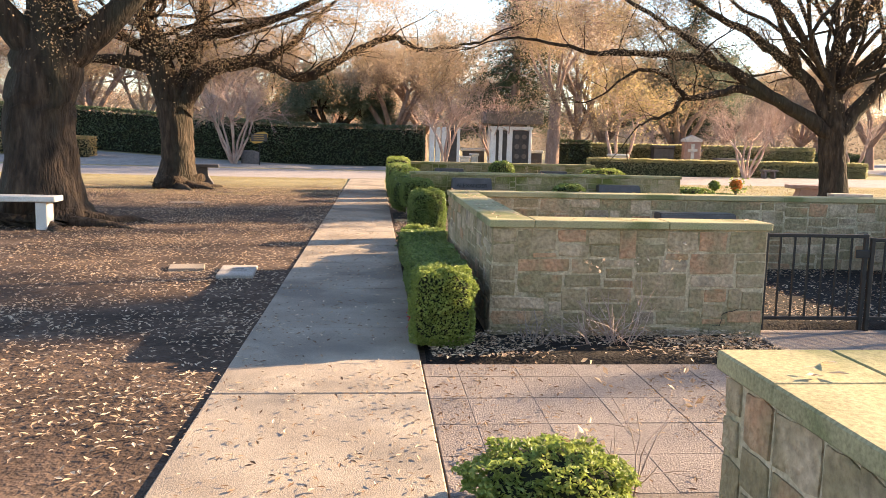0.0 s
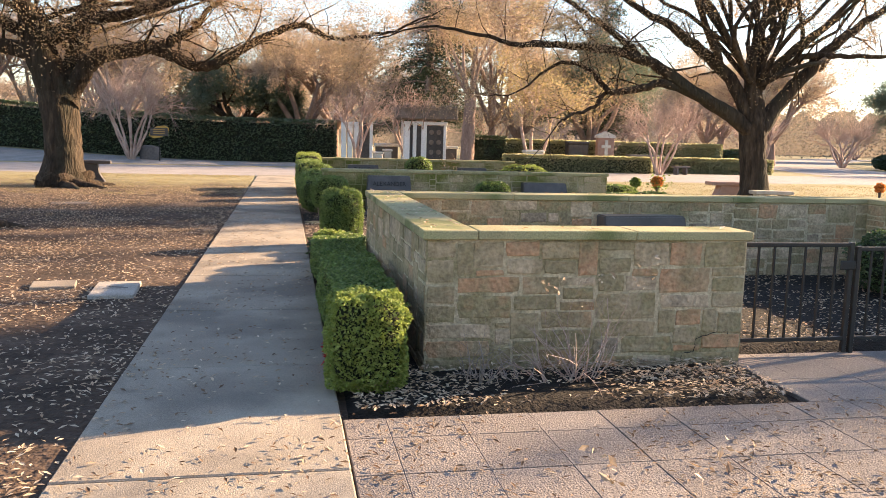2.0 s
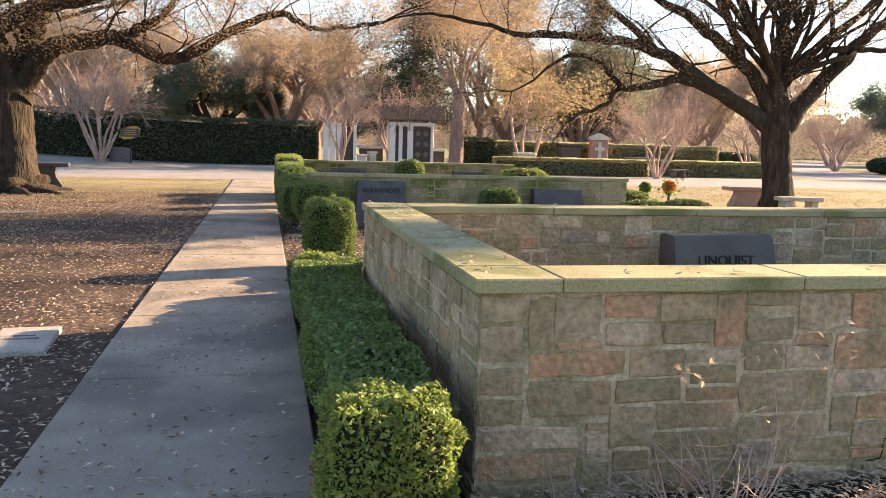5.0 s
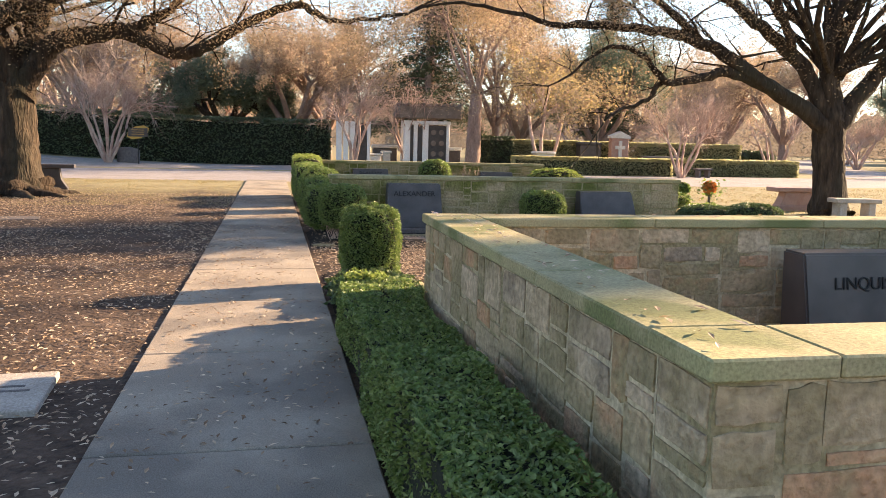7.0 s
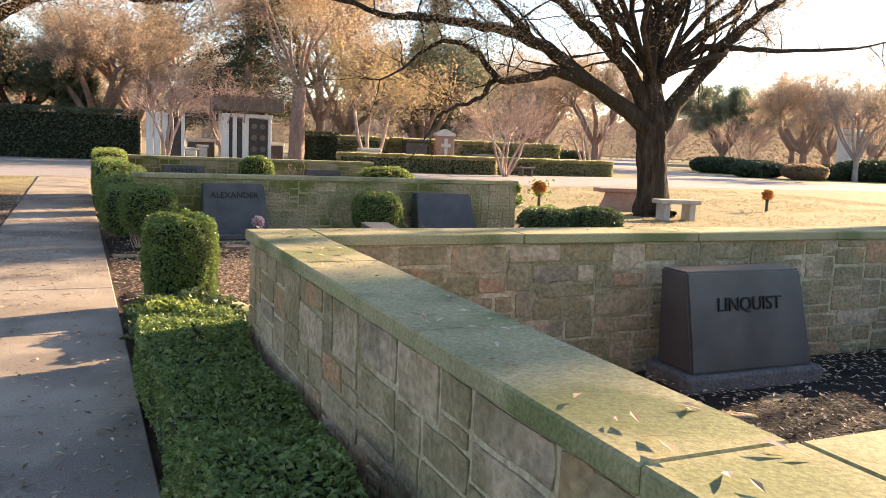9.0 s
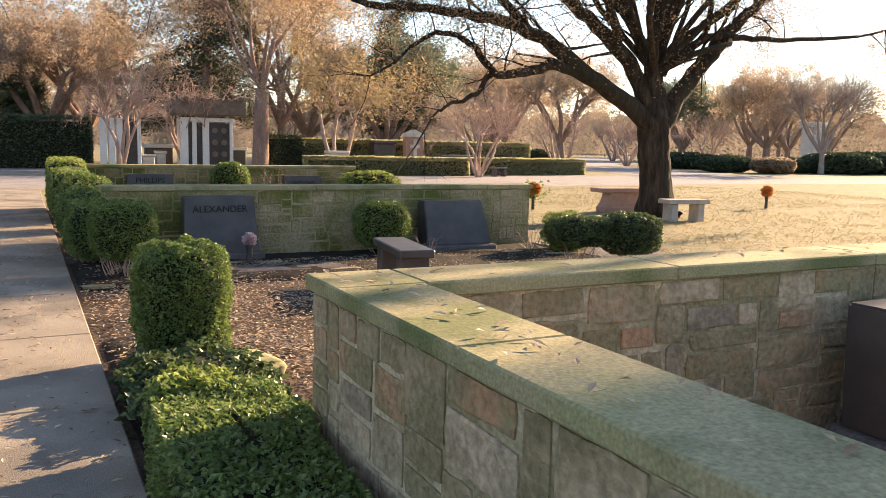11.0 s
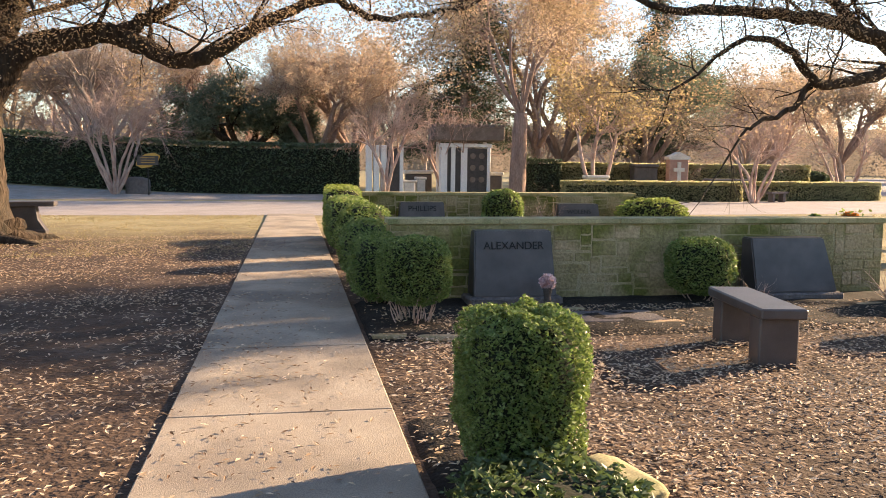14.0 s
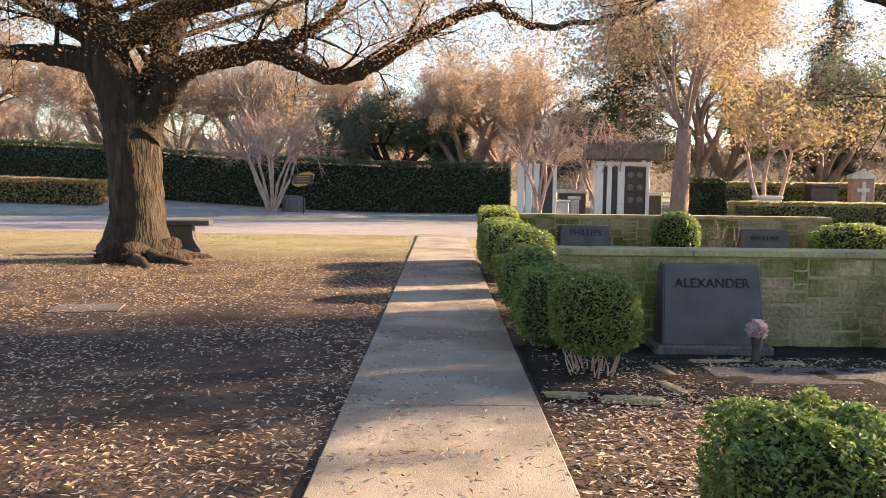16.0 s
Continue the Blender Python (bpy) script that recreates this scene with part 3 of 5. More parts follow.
# ---- oaks ----
def oak(x, y, trunk, limbs, label, crown=26, high=0, seed=1, leafy=1.0, roots=0, reach=5.2, dense=30, wide=1.0, lobes=()):
    """A live oak: trunk (x, z, radius), limbs as lists of (x, z) with start and end radius and a lean in y."""
    global rng
    rng = np.random.default_rng(seed)
    t = thing("oak_tree", x, y, 0, label=label, category="tree")
    net = Net()
    pts = [(px - x, 0.02 * k, pz) for k, (px, pz, _) in enumerate(trunk)]
    path = wiggle(pts, 5, 0.008)
    radii = np.interp(np.linspace(0, len(trunk) - 1, len(path)), range(len(trunk)), [r for *_, r in trunk])

    def flare(i, w):
        low = max(0.0, 1 - i / 9)
        return 1 + 0.05 * math.sin(5 * w + i * 0.35) + 0.035 * math.sin(9 * w + 1.3) + low * (0.16 * math.sin(4 * w + 0.8) + 0.10 * math.sin(7 * w))
    net.tube(path, radii, 28, flare)
    for k in range(roots):
        a = -1.4 + k * 0.75 + rng.uniform(-0.2, 0.2)
        r0, ln = trunk[1][2] * 0.8, trunk[1][2] * rng.uniform(1.3, 2.3)
        q = [Vector((trunk[0][0] - x + math.cos(a) * r0 * 0.7, math.sin(a) * r0 * 0.7, 0.22)), Vector((math.cos(a) * r0 * 1.35, math.sin(a) * r0 * 1.35, 0.07)), Vector((math.cos(a + 0.2) * (r0 + ln * 0.7), math.sin(a + 0.2) * (r0 + ln * 0.7), -0.02)), Vector((math.cos(a + 0.1) * (r0 + ln), math.sin(a + 0.1) * (r0 + ln), -0.12))]
        net.tube(wiggle(q, 4, 0.015), np.linspace(0.2, 0.05, 13), 10)
    net.object("trunk", BARK, t)
    tips = []
    for pts2, r0, r1, lean in limbs:
        net = Net()
        n = len(pts2)
        q = [(px - x, lean * k / max(1, n - 1), pz) for k, (px, pz) in enumerate(pts2)]
        path = wiggle(q, 5, 0.018)
        m = len(path)
        radii = [r0 + (r1 - r0) * (k / (m - 1)) ** 0.8 for k in range(m)]
        net.tube(path, radii, 12, lambda i, w: 1 + 0.06 * math.sin(3 * w + i * 0.6))
        for k in range(m // 4, m, 3):
            d = (path[min(k + 1, m - 1)] - path[k - 1]).normalized()
            e = d * 0.6 + Vector(rng.normal(0, 0.75, 3))
            e.z = abs(e.z) * 0.8 + 0.2
            grow(net, tips, path[k], e, rng.uniform(0.8, 1.6), max(0.010, radii[k] * 0.28), 2, 0.04, 0.7, 3, 5, 1)
        grow(net, tips, path[-1], path[-1] - path[-3], 1.6, r1, 3, 0.05, 0.6, 4, 5, 1)
        net.object("limb", BARK, t)
    net = Net()
    top = Vector((trunk[-1][0] - x, 0, trunk[-1][1]))
    for k in range(crown):
        a = k * 2.4 + rng.uniform(-0.4, 0.4)
        e = Vector((math.cos(a), math.sin(a), rng.uniform(0.35, 1.3)))
        grow(net, tips, top + Vector((0, 0, rng.uniform(-0.5, 0.6))), e, rng.uniform(3.2, 5.2), rng.uniform(0.07, 0.13), 3, 0.015, 0.6, 3, 6)
    net.object("branchwork", BARK, t)
    net, high_tips = Net(), []
    ends = [(Vector(p), ln) for p, ln in lobes]
    for k in range(high):
        a = k * 2.4 + rng.uniform(-0.3, 0.3)
        rr = reach * math.sqrt((k + 0.5) / high)
        ends.append((Vector((math.cos(a) * rr * wide, math.sin(a) * rr, rng.uniform(5.9, 8.3) - 0.18 * rr)), 1.5))
    for q, ln in ends:
        net.tube(wiggle([top, top * 0.6 + q * 0.4 + Vector(rng.normal(0, 0.55, 3)), top * 0.25 + q * 0.75 + Vector(rng.normal(0, 0.4, 3)), q], 4, 0.03), np.linspace(0.075, 0.03, 13), 6)
        for j in range(3):
            grow(net, high_tips, q, rng.normal(0, 1, 3) + np.array([0, 0, 0.3]), ln, 0.03, 2, 0, 0.7, 3, 4)
    if ends:
        net.object("branchwork", BARK, t)
        hp = np.array([tuple(p) for p in high_tips])
        c = np.repeat(hp, dense, 0) + rng.normal(0, 0.24, (len(hp) * dense, 3))
        leaves("foliage", c[c[:, 2] > 5.2], 0.046, OAK_LEAF, t, "thin brown and olive winter leaves")
    tp = np.array([tuple(p) for p in tips])
    reps = max(1, int(round(22 * leafy)))
    c = np.repeat(tp, reps, 0) + rng.normal(0, 0.2, (len(tp) * reps, 3))
    keep = c[:, 2] > 1.9
    leaves("foliage", c[keep], 0.024, OAK_LEAF, t, "thin brown and olive winter leaves")
    return t


oak(-5.64, 24.3,
    [(-5.64, -0.1, 0.80), (-5.64, 0.2, 0.62), (-5.60, 0.75, 0.49), (-5.62, 1.5, 0.45), (-5.68, 2.3, 0.47), (-5.85, 2.85, 0.44), (-6.1, 3.5, 0.42), (-6.2, 4.05, 0.36), (-6.4, 4.7, 0.26)],
    [([(-5.50, 2.2), (-5.42, 2.75), (-5.30, 3.4), (-5.18, 3.95), (-5.10, 4.28), (-5.0, 5.0)], 0.36, 0.2, 0.9),
     ([(-5.40, 2.45), (-4.95, 3.2), (-4.5, 3.52), (-4.04, 3.67), (-3.12, 3.74), (-2.72, 3.59), (-2.2, 3.35), (-1.59, 3.41), (-0.98, 3.77), (-0.37, 4.18), (0.64, 4.57), (1.05, 4.45), (1.56, 4.25), (2.4, 4.35), (3.3, 4.5)], 0.27, 0.035, 0.0),
     ([(-3.2, 3.73), (-2.71, 4.04), (-2.31, 4.25), (-2.0, 4.65), (-1.3, 5.4)], 0.17, 0.05, 0.4),
     ([(-6.15, 3.75), (-5.46, 4.12), (-4.75, 4.44), (-3.83, 4.58), (-2.6, 4.95), (-0.9, 5.8)], 0.27, 0.07, -0.6),
     ([(-6.15, 3.5), (-7.0, 3.66), (-7.61, 3.72), (-8.4, 3.80), (-10.2, 4.5)], 0.26, 0.06, 0.2),
     ([(-6.2, 3.9), (-6.98, 4.28), (-7.9, 4.75), (-9.2, 5.6)], 0.22, 0.06, 0.9),
     ([(-6.1, 3.8), (-6.3, 4.6), (-6.7, 5.6), (-7.2, 7.0)], 0.28, 0.08, -1.2)],
    "spreading live oak with dark furrowed bark and thin brown leaves", 4, seed=3, high=12, leafy=1.5, roots=4)
oak(12.45, 20.5,
    [(12.56, -0.1, 0.52), (12.54, 0.2, 0.39), (12.50, 0.9, 0.325), (12.45, 1.6, 0.34), (12.43, 2.1, 0.38), (12.38, 2.5, 0.28), (12.27, 3.1, 0.20)],
    [([(12.3, 1.95), (11.5, 2.46), (10.77, 2.8), (9.74, 3.38), (9.2, 3.63), (8.31, 3.85), (7.73, 3.85), (6.6, 3.92), (5.77, 3.86), (5.08, 4.02), (3.8, 4.2)], 0.22, 0.03, -0.2),
     ([(10.77, 2.8), (9.68, 3.08), (8.8, 2.87), (8.22, 2.85), (7.61, 3.36), (6.9, 3.46), (6.35, 3.17)], 0.13, 0.03, -0.4),
     ([(8.22, 2.85), (7.81, 2.40), (7.24, 2.21), (6.9, 2.0)], 0.06, 0.02, -0.3),
     ([(12.3, 2.2), (11.65, 3.32), (10.67, 4.1), (9.88, 4.66), (9.0, 5.1), (7.8, 5.9)], 0.21, 0.05, 0.6),
     ([(12.3, 2.4), (12.09, 3.76), (12.25, 4.59), (12.6, 5.6), (12.9, 6.6)], 0.17, 0.06, -0.6),
     ([(12.5, 2.2), (12.5, 3.5), (12.96, 4.63), (13.1, 5.4), (13.8, 6.4)], 0.18, 0.06, 0.9),
     ([(12.55, 2.0), (13.27, 2.97), (14.0, 3.77), (14.91, 4.52), (15.8, 5.2), (17.2, 6.0)], 0.24, 0.06, 0.0),
     ([(12.60, 3.2), (13.51, 3.89), (14.48, 3.94), (15.94, 4.0), (17.8, 4.2)], 0.11, 0.035, -0.7),
     ([(9.2, 3.63), (8.06, 4.37), (7.26, 4.71), (6.2, 5.2)], 0.10, 0.04, -0.8),
     ([(11.3, 3.7), (10.3, 4.9), (9.4, 6.0)], 0.11, 0.05, -1.2)],
    "spreading live oak on the lawn with forked dark limbs", 2, seed=5, high=20, leafy=0.8, reach=3.3, dense=12, wide=1.5)
oak(-5.47, 13.9,
    [(-5.47, -0.1, 1.0), (-5.47, 0.25, 0.74), (-5.46, 0.92, 0.60), (-5.48, 1.87, 0.55), (-5.32, 2.72, 0.56), (-5.2, 3.6, 0.40), (-5.3, 4.8, 0.30)],
    [([(-5.1, 2.7), (-4.28, 3.44), (-3.6, 4.2), (-2.6, 5.4), (-1.0, 6.2)], 0.30, 0.08, 0.3),
     ([(-5.4, 2.8), (-5.9, 3.5), (-6.6, 4.6), (-8.0, 6.0)], 0.32, 0.10, -0.8)],
    "massive old oak trunk with furrowed bark and spreading roots", 5, seed=8, high=8, roots=4)
# shade trees farther east on the lawn
oak(21.5, 14.3,
    [(21.5, -0.1, 0.55), (21.5, 0.3, 0.42), (21.45, 1.6, 0.36), (21.4, 2.6, 0.34), (21.3, 4.2, 0.24)],
    [([(21.4, 2.8), (20.6, 4.6), (20.2, 6.4), (20.0, 8.2)], 0.2, 0.05, 0.9),
     ([(21.4, 3.2), (22.2, 5.0), (22.6, 7.0)], 0.2, 0.05, 0.5)],
    "live oak on the lawn casting dappled shade", 0, seed=12, leafy=0.3, dense=30,
    lobes=[((0, -0.75, 8.0), 0.42), ((0.3, -0.4, 8.15), 0.42), ((-0.3, -0.55, 7.8), 0.4), ((-0.3, -0.9, 8.9), 0.6), ((0, 0.1, 9.3), 0.65), ((0.4, 0.9, 9.3), 0.65), ((0, 1.7, 9.3), 0.6), ((0.2, 0.5, 9.9), 0.7)])


# ---- clipped hedges and bushes ----
def stems(parent, n, rx, ry, h, r=0.008):
    for k in range(n):
        net = Net()
        a = rng.uniform(0, math.tau)
        b = Vector((math.cos(a) * rx * rng.uniform(0.1, 0.5), math.sin(a) * ry * rng.uniform(0.1, 0.5), -0.02))
        e = Vector((math.cos(a) * rx * rng.uniform(0.5, 0.9), math.sin(a) * ry * rng.uniform(0.5, 0.9), h * rng.uniform(0.7, 1.0)))
        net.tube(wiggle([b, (b + e) / 2 + Vector(rng.normal(0, 0.03, 3)), e], 3, 0.006), np.linspace(r, r * 0.5, 7), 5)
        net.object("stem", PALE_BARK, parent)


def bush(name, x, y, hx, hy, z0, z1, material, n, size, power, label, category="bush", group="", trunked=True, turn=0.0, wild=0.05):
    """A clipped shrub: a crown of small leaves over a near-black core painted as inner shade, on bare stems."""
    t = thing(name, x, y, 0, turn, label, category, group)
    hz, zc = (z1 - z0) / 2, (z1 + z0) / 2
    u = rng.normal(size=(n, 3))
    u /= np.linalg.norm(u, axis=1)[:, None]
    r = (np.abs(u) ** power).sum(1) ** (-1 / power)
    bump = np.array([noise.noise(Vector(v) * 2.6 + Vector((x, y, 0))) + 0.5 * noise.noise(Vector(v) * 7 + Vector((y, x, 3))) for v in u])
    k = r * (1 + wild * 1.6 * bump) * (1 - np.abs(rng.normal(0, 0.055, n)))
    c = u * k[:, None] * np.array([hx, hy, hz]) + np.array([0, 0, zc])
    c = c[c[:, 2] > 0.03]
    leaves("crown", c, size, material, t)
    # added inner shell whose dark colour is the shade behind the leaves
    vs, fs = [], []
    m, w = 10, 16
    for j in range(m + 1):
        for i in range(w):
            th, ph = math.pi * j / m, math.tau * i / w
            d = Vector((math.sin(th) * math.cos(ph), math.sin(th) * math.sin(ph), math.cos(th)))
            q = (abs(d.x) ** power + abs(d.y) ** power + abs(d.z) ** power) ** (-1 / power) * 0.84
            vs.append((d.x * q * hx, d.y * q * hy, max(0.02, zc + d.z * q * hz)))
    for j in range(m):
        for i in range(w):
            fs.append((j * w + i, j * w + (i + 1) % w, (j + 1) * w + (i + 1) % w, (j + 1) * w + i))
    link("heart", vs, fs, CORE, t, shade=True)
    if trunked:
        stems(t, 22 if y < 17 and x < 2 else 8, hx, hy, z0 + 0.18)
    return t


def hedge(name, p0, p1, half, z0, z1, material, density, size, label, wild=0.03, ends=True):
    """A clipped hedge from p0 to p1."""
    p0, p1 = Vector((*p0, 0)), Vector((*p1, 0))
    d = p1 - p0
    ln = d.length
    t = thing(name, p0.x, p0.y, min(lift(p0.x, p0.y), lift(p1.x, p1.y)), math.degrees(math.atan2(d.y, d.x)), label, "hedge")
    h = z1 - z0
    areas = [ln * h, ln * h, ln * 2 * half, 2 * half * h, 2 * half * h]
    pts = []
    for k, a in enumerate(areas):
        n = int(a * density * (1.7 if k == 2 else 1))
        u, v = rng.uniform(0, 1, n), rng.uniform(0, 1, n)
        dep = np.abs(rng.normal(0, size * 0.9, n))
        if k < 2:
            s = -1 if k == 0 else 1
            pts.append(np.stack([u * ln, s * (half - dep), z0 + v * h], 1))
        elif k == 2:
            pts.append(np.stack([u * ln, (v * 2 - 1) * half, z1 - dep], 1))
        else:
            e = dep if k == 3 else ln - dep
            pts.append(np.stack([e, (u * 2 - 1) * half, z0 + v * h], 1))
    c = np.concatenate(pts)
    wob = np.array([noise.noise((p[0] * 1.1, p[1] * 2, p[2] * 2)) + 0.5 * noise.noise((p[0] * 4, p[1] * 4, p[2] * 4)) for p in c])
    c[:, 1] += np.sign(c[:, 1]) * wob * wild
    c[:, 2] += wob * wild * (c[:, 2] > z0 + 0.7 * h)
    run = d / ln
    c[:, 2] += [lift(p0.x + run.x * q, p0.y + run.y * q) - t.location.z for q in c[:, 0]]
    leaves("foliage", c, size, material, t)
    # added dark box along the hedge, coloured as the shade within
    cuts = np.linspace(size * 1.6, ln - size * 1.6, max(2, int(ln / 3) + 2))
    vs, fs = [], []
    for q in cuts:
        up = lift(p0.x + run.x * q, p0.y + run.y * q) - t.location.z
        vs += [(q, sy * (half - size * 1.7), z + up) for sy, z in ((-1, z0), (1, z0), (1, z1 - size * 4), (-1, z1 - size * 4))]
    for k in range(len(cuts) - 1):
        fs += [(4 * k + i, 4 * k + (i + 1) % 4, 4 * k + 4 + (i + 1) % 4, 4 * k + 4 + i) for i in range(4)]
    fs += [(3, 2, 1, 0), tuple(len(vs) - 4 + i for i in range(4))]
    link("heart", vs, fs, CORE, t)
    return t


hedge("hedge", (0.79, 5.45), (0.79, 7.6), 0.22, 0.05, 0.53, BOX_LEAF, 4600, 0.0145, "low clipped boxwood hedge between path and wall", 0.055)
hedge("hedge", (0.84, 7.6), (0.84, 10.2), 0.27, 0.04, 0.42, BOX_LEAF, 4200, 0.015, "low clipped boxwood hedge between path and wall", 0.05)
# lighter leaf than the hedge behind: the sun on it is in the colour
bush("hedge_end", 0.74, 5.36, 0.235, 0.20, 0.04, 0.62, LIME_SUNLIT_LEAF, 15000, 0.0125, 4.6, "squared sunlit boxwood at the head of the hedge", wild=0.1)
bush("groundcover", 0.98, 11.1, 0.38, 0.55, 0.0, 0.26, SHADE_LEAF, 6000, 0.024, 2.6, "loose low evergreen plants beside the path", "groundcover", trunked=False, wild=0.25)
bush("groundcover", 1.12, 10.35, 0.26, 0.5, 0.0, 0.22, SHADE_LEAF, 3500, 0.024, 2.6, "loose low evergreen plants along the wall", "groundcover", trunked=False, wild=0.25)
# the sunlit look of these shoots is painted by the brighter leaf
bush("groundcover", 0.80, 10.25, 0.20, 0.22, 0.05, 0.44, LIME_SUNLIT_LEAF, 2600, 0.02, 2.8, "bright sunlit evergreen shoots at the hedge's end", "groundcover", trunked=False, wild=0.15)
BALL = "clipped boxwood dome on bare stems beside the path"
bush("boxwood", 1.03, 11.95, 0.285, 0.285, 0.05, 0.82, BOX_LEAF, 28000, 0.0115, 4.2, "clipped boxwood drum beside the path", group="clipped boxwoods", wild=0.08)
bush("boxwood", 1.07, 15.75, 0.34, 0.36, 0.20, 0.82, BOX_LEAF, 13000, 0.0145, 3.2, BALL, group="clipped boxwoods")
bush("boxwood", 0.86, 16.9, 0.30, 0.50, 0.06, 0.74, BOX_LEAF, 9000, 0.017, 3, BALL, group="clipped boxwoods", wild=0.1)
bush("boxwood", 0.86, 18.4, 0.32, 0.62, 0.08, 0.80, BOX_LEAF, 6000, 0.022, 2.6, "loose green boxwood in a row beside the path", group="clipped boxwoods", wild=0.12)
bush("boxwood", 1.02, 20.4, 0.42, 0.50, 0.08, 0.92, BOX_LEAF, 5000, 0.024, 2.4, BALL, group="clipped boxwoods", wild=0.08)
bush("boxwood", 0.90, 22.6, 0.34, 1.2, 0.05, 0.92, BOX_LEAF, 7000, 0.026, 5, "squared boxwood hedge section at the path's edge", group="clipped boxwoods")
# sunlight on this boxwood comes from its brighter leaf colour
bush("boxwood", 0.92, 24.4, 0.36, 0.7, 0.05, 1.06, LIME_SUNLIT_LEAF, 5000, 0.026, 6, "squared sunlit boxwood at the path's far end", group="clipped boxwoods")
bush("boxwood", 4.36, 16.55, 0.36, 0.30, 0.10, 0.72, BOX_LEAF, 9000, 0.017, 3, "clipped boxwood ball against the mossy wall", group="clipped boxwoods")
bush("boxwood", 4.02, 23.9, 0.40, 0.36, 0.15, 1.02, BOX_LEAF, 5000, 0.026, 2.6, "clipped boxwood ball before the far wall", group="clipped boxwoods")
bush("boxwood", 7.15, 23.9, 0.75, 0.40, 0.1, 0.86, LIME_SUNLIT_LEAF, 4500, 0.03, 2.6, "loose bright green shrub at the wall's end", wild=0.12)
bush("shrub", 6.95, 16.05, 0.30, 0.32, 0.02, 0.56, LIME_SUNLIT_LEAF, 5500, 0.018, 2.8, "yellow-green loose shrub at the wall's end", "shrub", wild=0.15)
bush("shrub", 6.22, 14.75, 0.40, 0.30, 0.26, 0.64, SHADE_LEAF, 6000, 0.018, 3.2, "dark glossy evergreen shrub on bare stems", "shrub", wild=0.06)
bush("shrub", 6.90, 14.6, 0.36, 0.32, 0.16, 0.68, SHADE_LEAF, 7000, 0.018, 3.4, "dark squared evergreen shrub beside a concrete path", "shrub", wild=0.06)
bush("shrub", 9.0, 21.9, 0.8, 0.3, 0.0, 0.42, BOX_LEAF, 3500, 0.03, 2.6, "low green shrubs on the sunny lawn", "shrub", wild=0.1)
bush("groundcover", 0.98, 2.55, 0.33, 0.24, 0.0, 0.30, LIME_SUNLIT_LEAF, 9000, 0.014, 2.2, "bright green low shrub in a small bed", "groundcover", trunked=False, wild=0.22)

bush("shrub", 6.62, 8.1, 0.42, 0.45, 0.04, 0.68, SHADE_LEAF, 6000, 0.02, 2.6, "dark loose evergreen shrub inside the walled plot", "shrub", wild=0.14)

hedge("hedge_far", (3.2, 49.5), (-42, 51.0), 0.8, 0.0, 2.45, FAR_HEDGE, 190, 0.07, "tall dark clipped evergreen hedge beyond the drive", 0.05)
# sunlit by leaf colour, not by the lamp
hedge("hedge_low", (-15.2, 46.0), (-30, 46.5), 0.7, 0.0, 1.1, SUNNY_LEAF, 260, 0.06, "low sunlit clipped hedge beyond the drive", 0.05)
# part of this hedge's paleness is sunlight put into the leaf colour
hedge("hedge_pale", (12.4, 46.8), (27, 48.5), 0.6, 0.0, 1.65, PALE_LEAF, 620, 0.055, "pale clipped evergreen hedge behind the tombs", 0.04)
hedge("hedge_end", (11.0, 46.2), (12.4, 46.6), 0.7, 0.0, 1.8, DARK_LEAF, 300, 0.055, "dark squared clipped evergreen block", 0.04)
# both low hedges carry painted sun sparkle in their pale leaves
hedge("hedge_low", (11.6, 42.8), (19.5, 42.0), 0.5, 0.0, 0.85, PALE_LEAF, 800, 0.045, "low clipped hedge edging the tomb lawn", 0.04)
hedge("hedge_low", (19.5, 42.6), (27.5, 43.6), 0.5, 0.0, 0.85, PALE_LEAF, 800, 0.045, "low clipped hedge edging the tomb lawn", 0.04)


# ---- gravestones ----
def letters(text, width, parent, m, height=None):
    cu = bpy.data.curves.new("inscription", "FONT")
    cu.body, cu.align_x, cu.align_y, cu.extrude = text, "CENTER", "CENTER", 0.003
    tmp = bpy.data.objects.new("inscription", cu)
    scene.collection.objects.link(tmp)
    bpy.context.view_layer.update()
    me = bpy.data.meshes.new_from_object(tmp.evaluated_get(bpy.context.evaluated_depsgraph_get()))
    bpy.data.objects.remove(tmp)
    me.materials.clear()
    me.materials.append(INK)
    xs = [v.co.x for v in me.vertices]
    ys = [v.co.y for v in me.vertices]
    k = width / (max(xs) - min(xs))
    ky = k if height is None else height / (max(ys) - min(ys))
    me.transform(Matrix.Diagonal((k, ky, 1, 1)))
    ob = new("inscription", me)
    ob.parent = parent
    ob.matrix_basis = m
    return ob


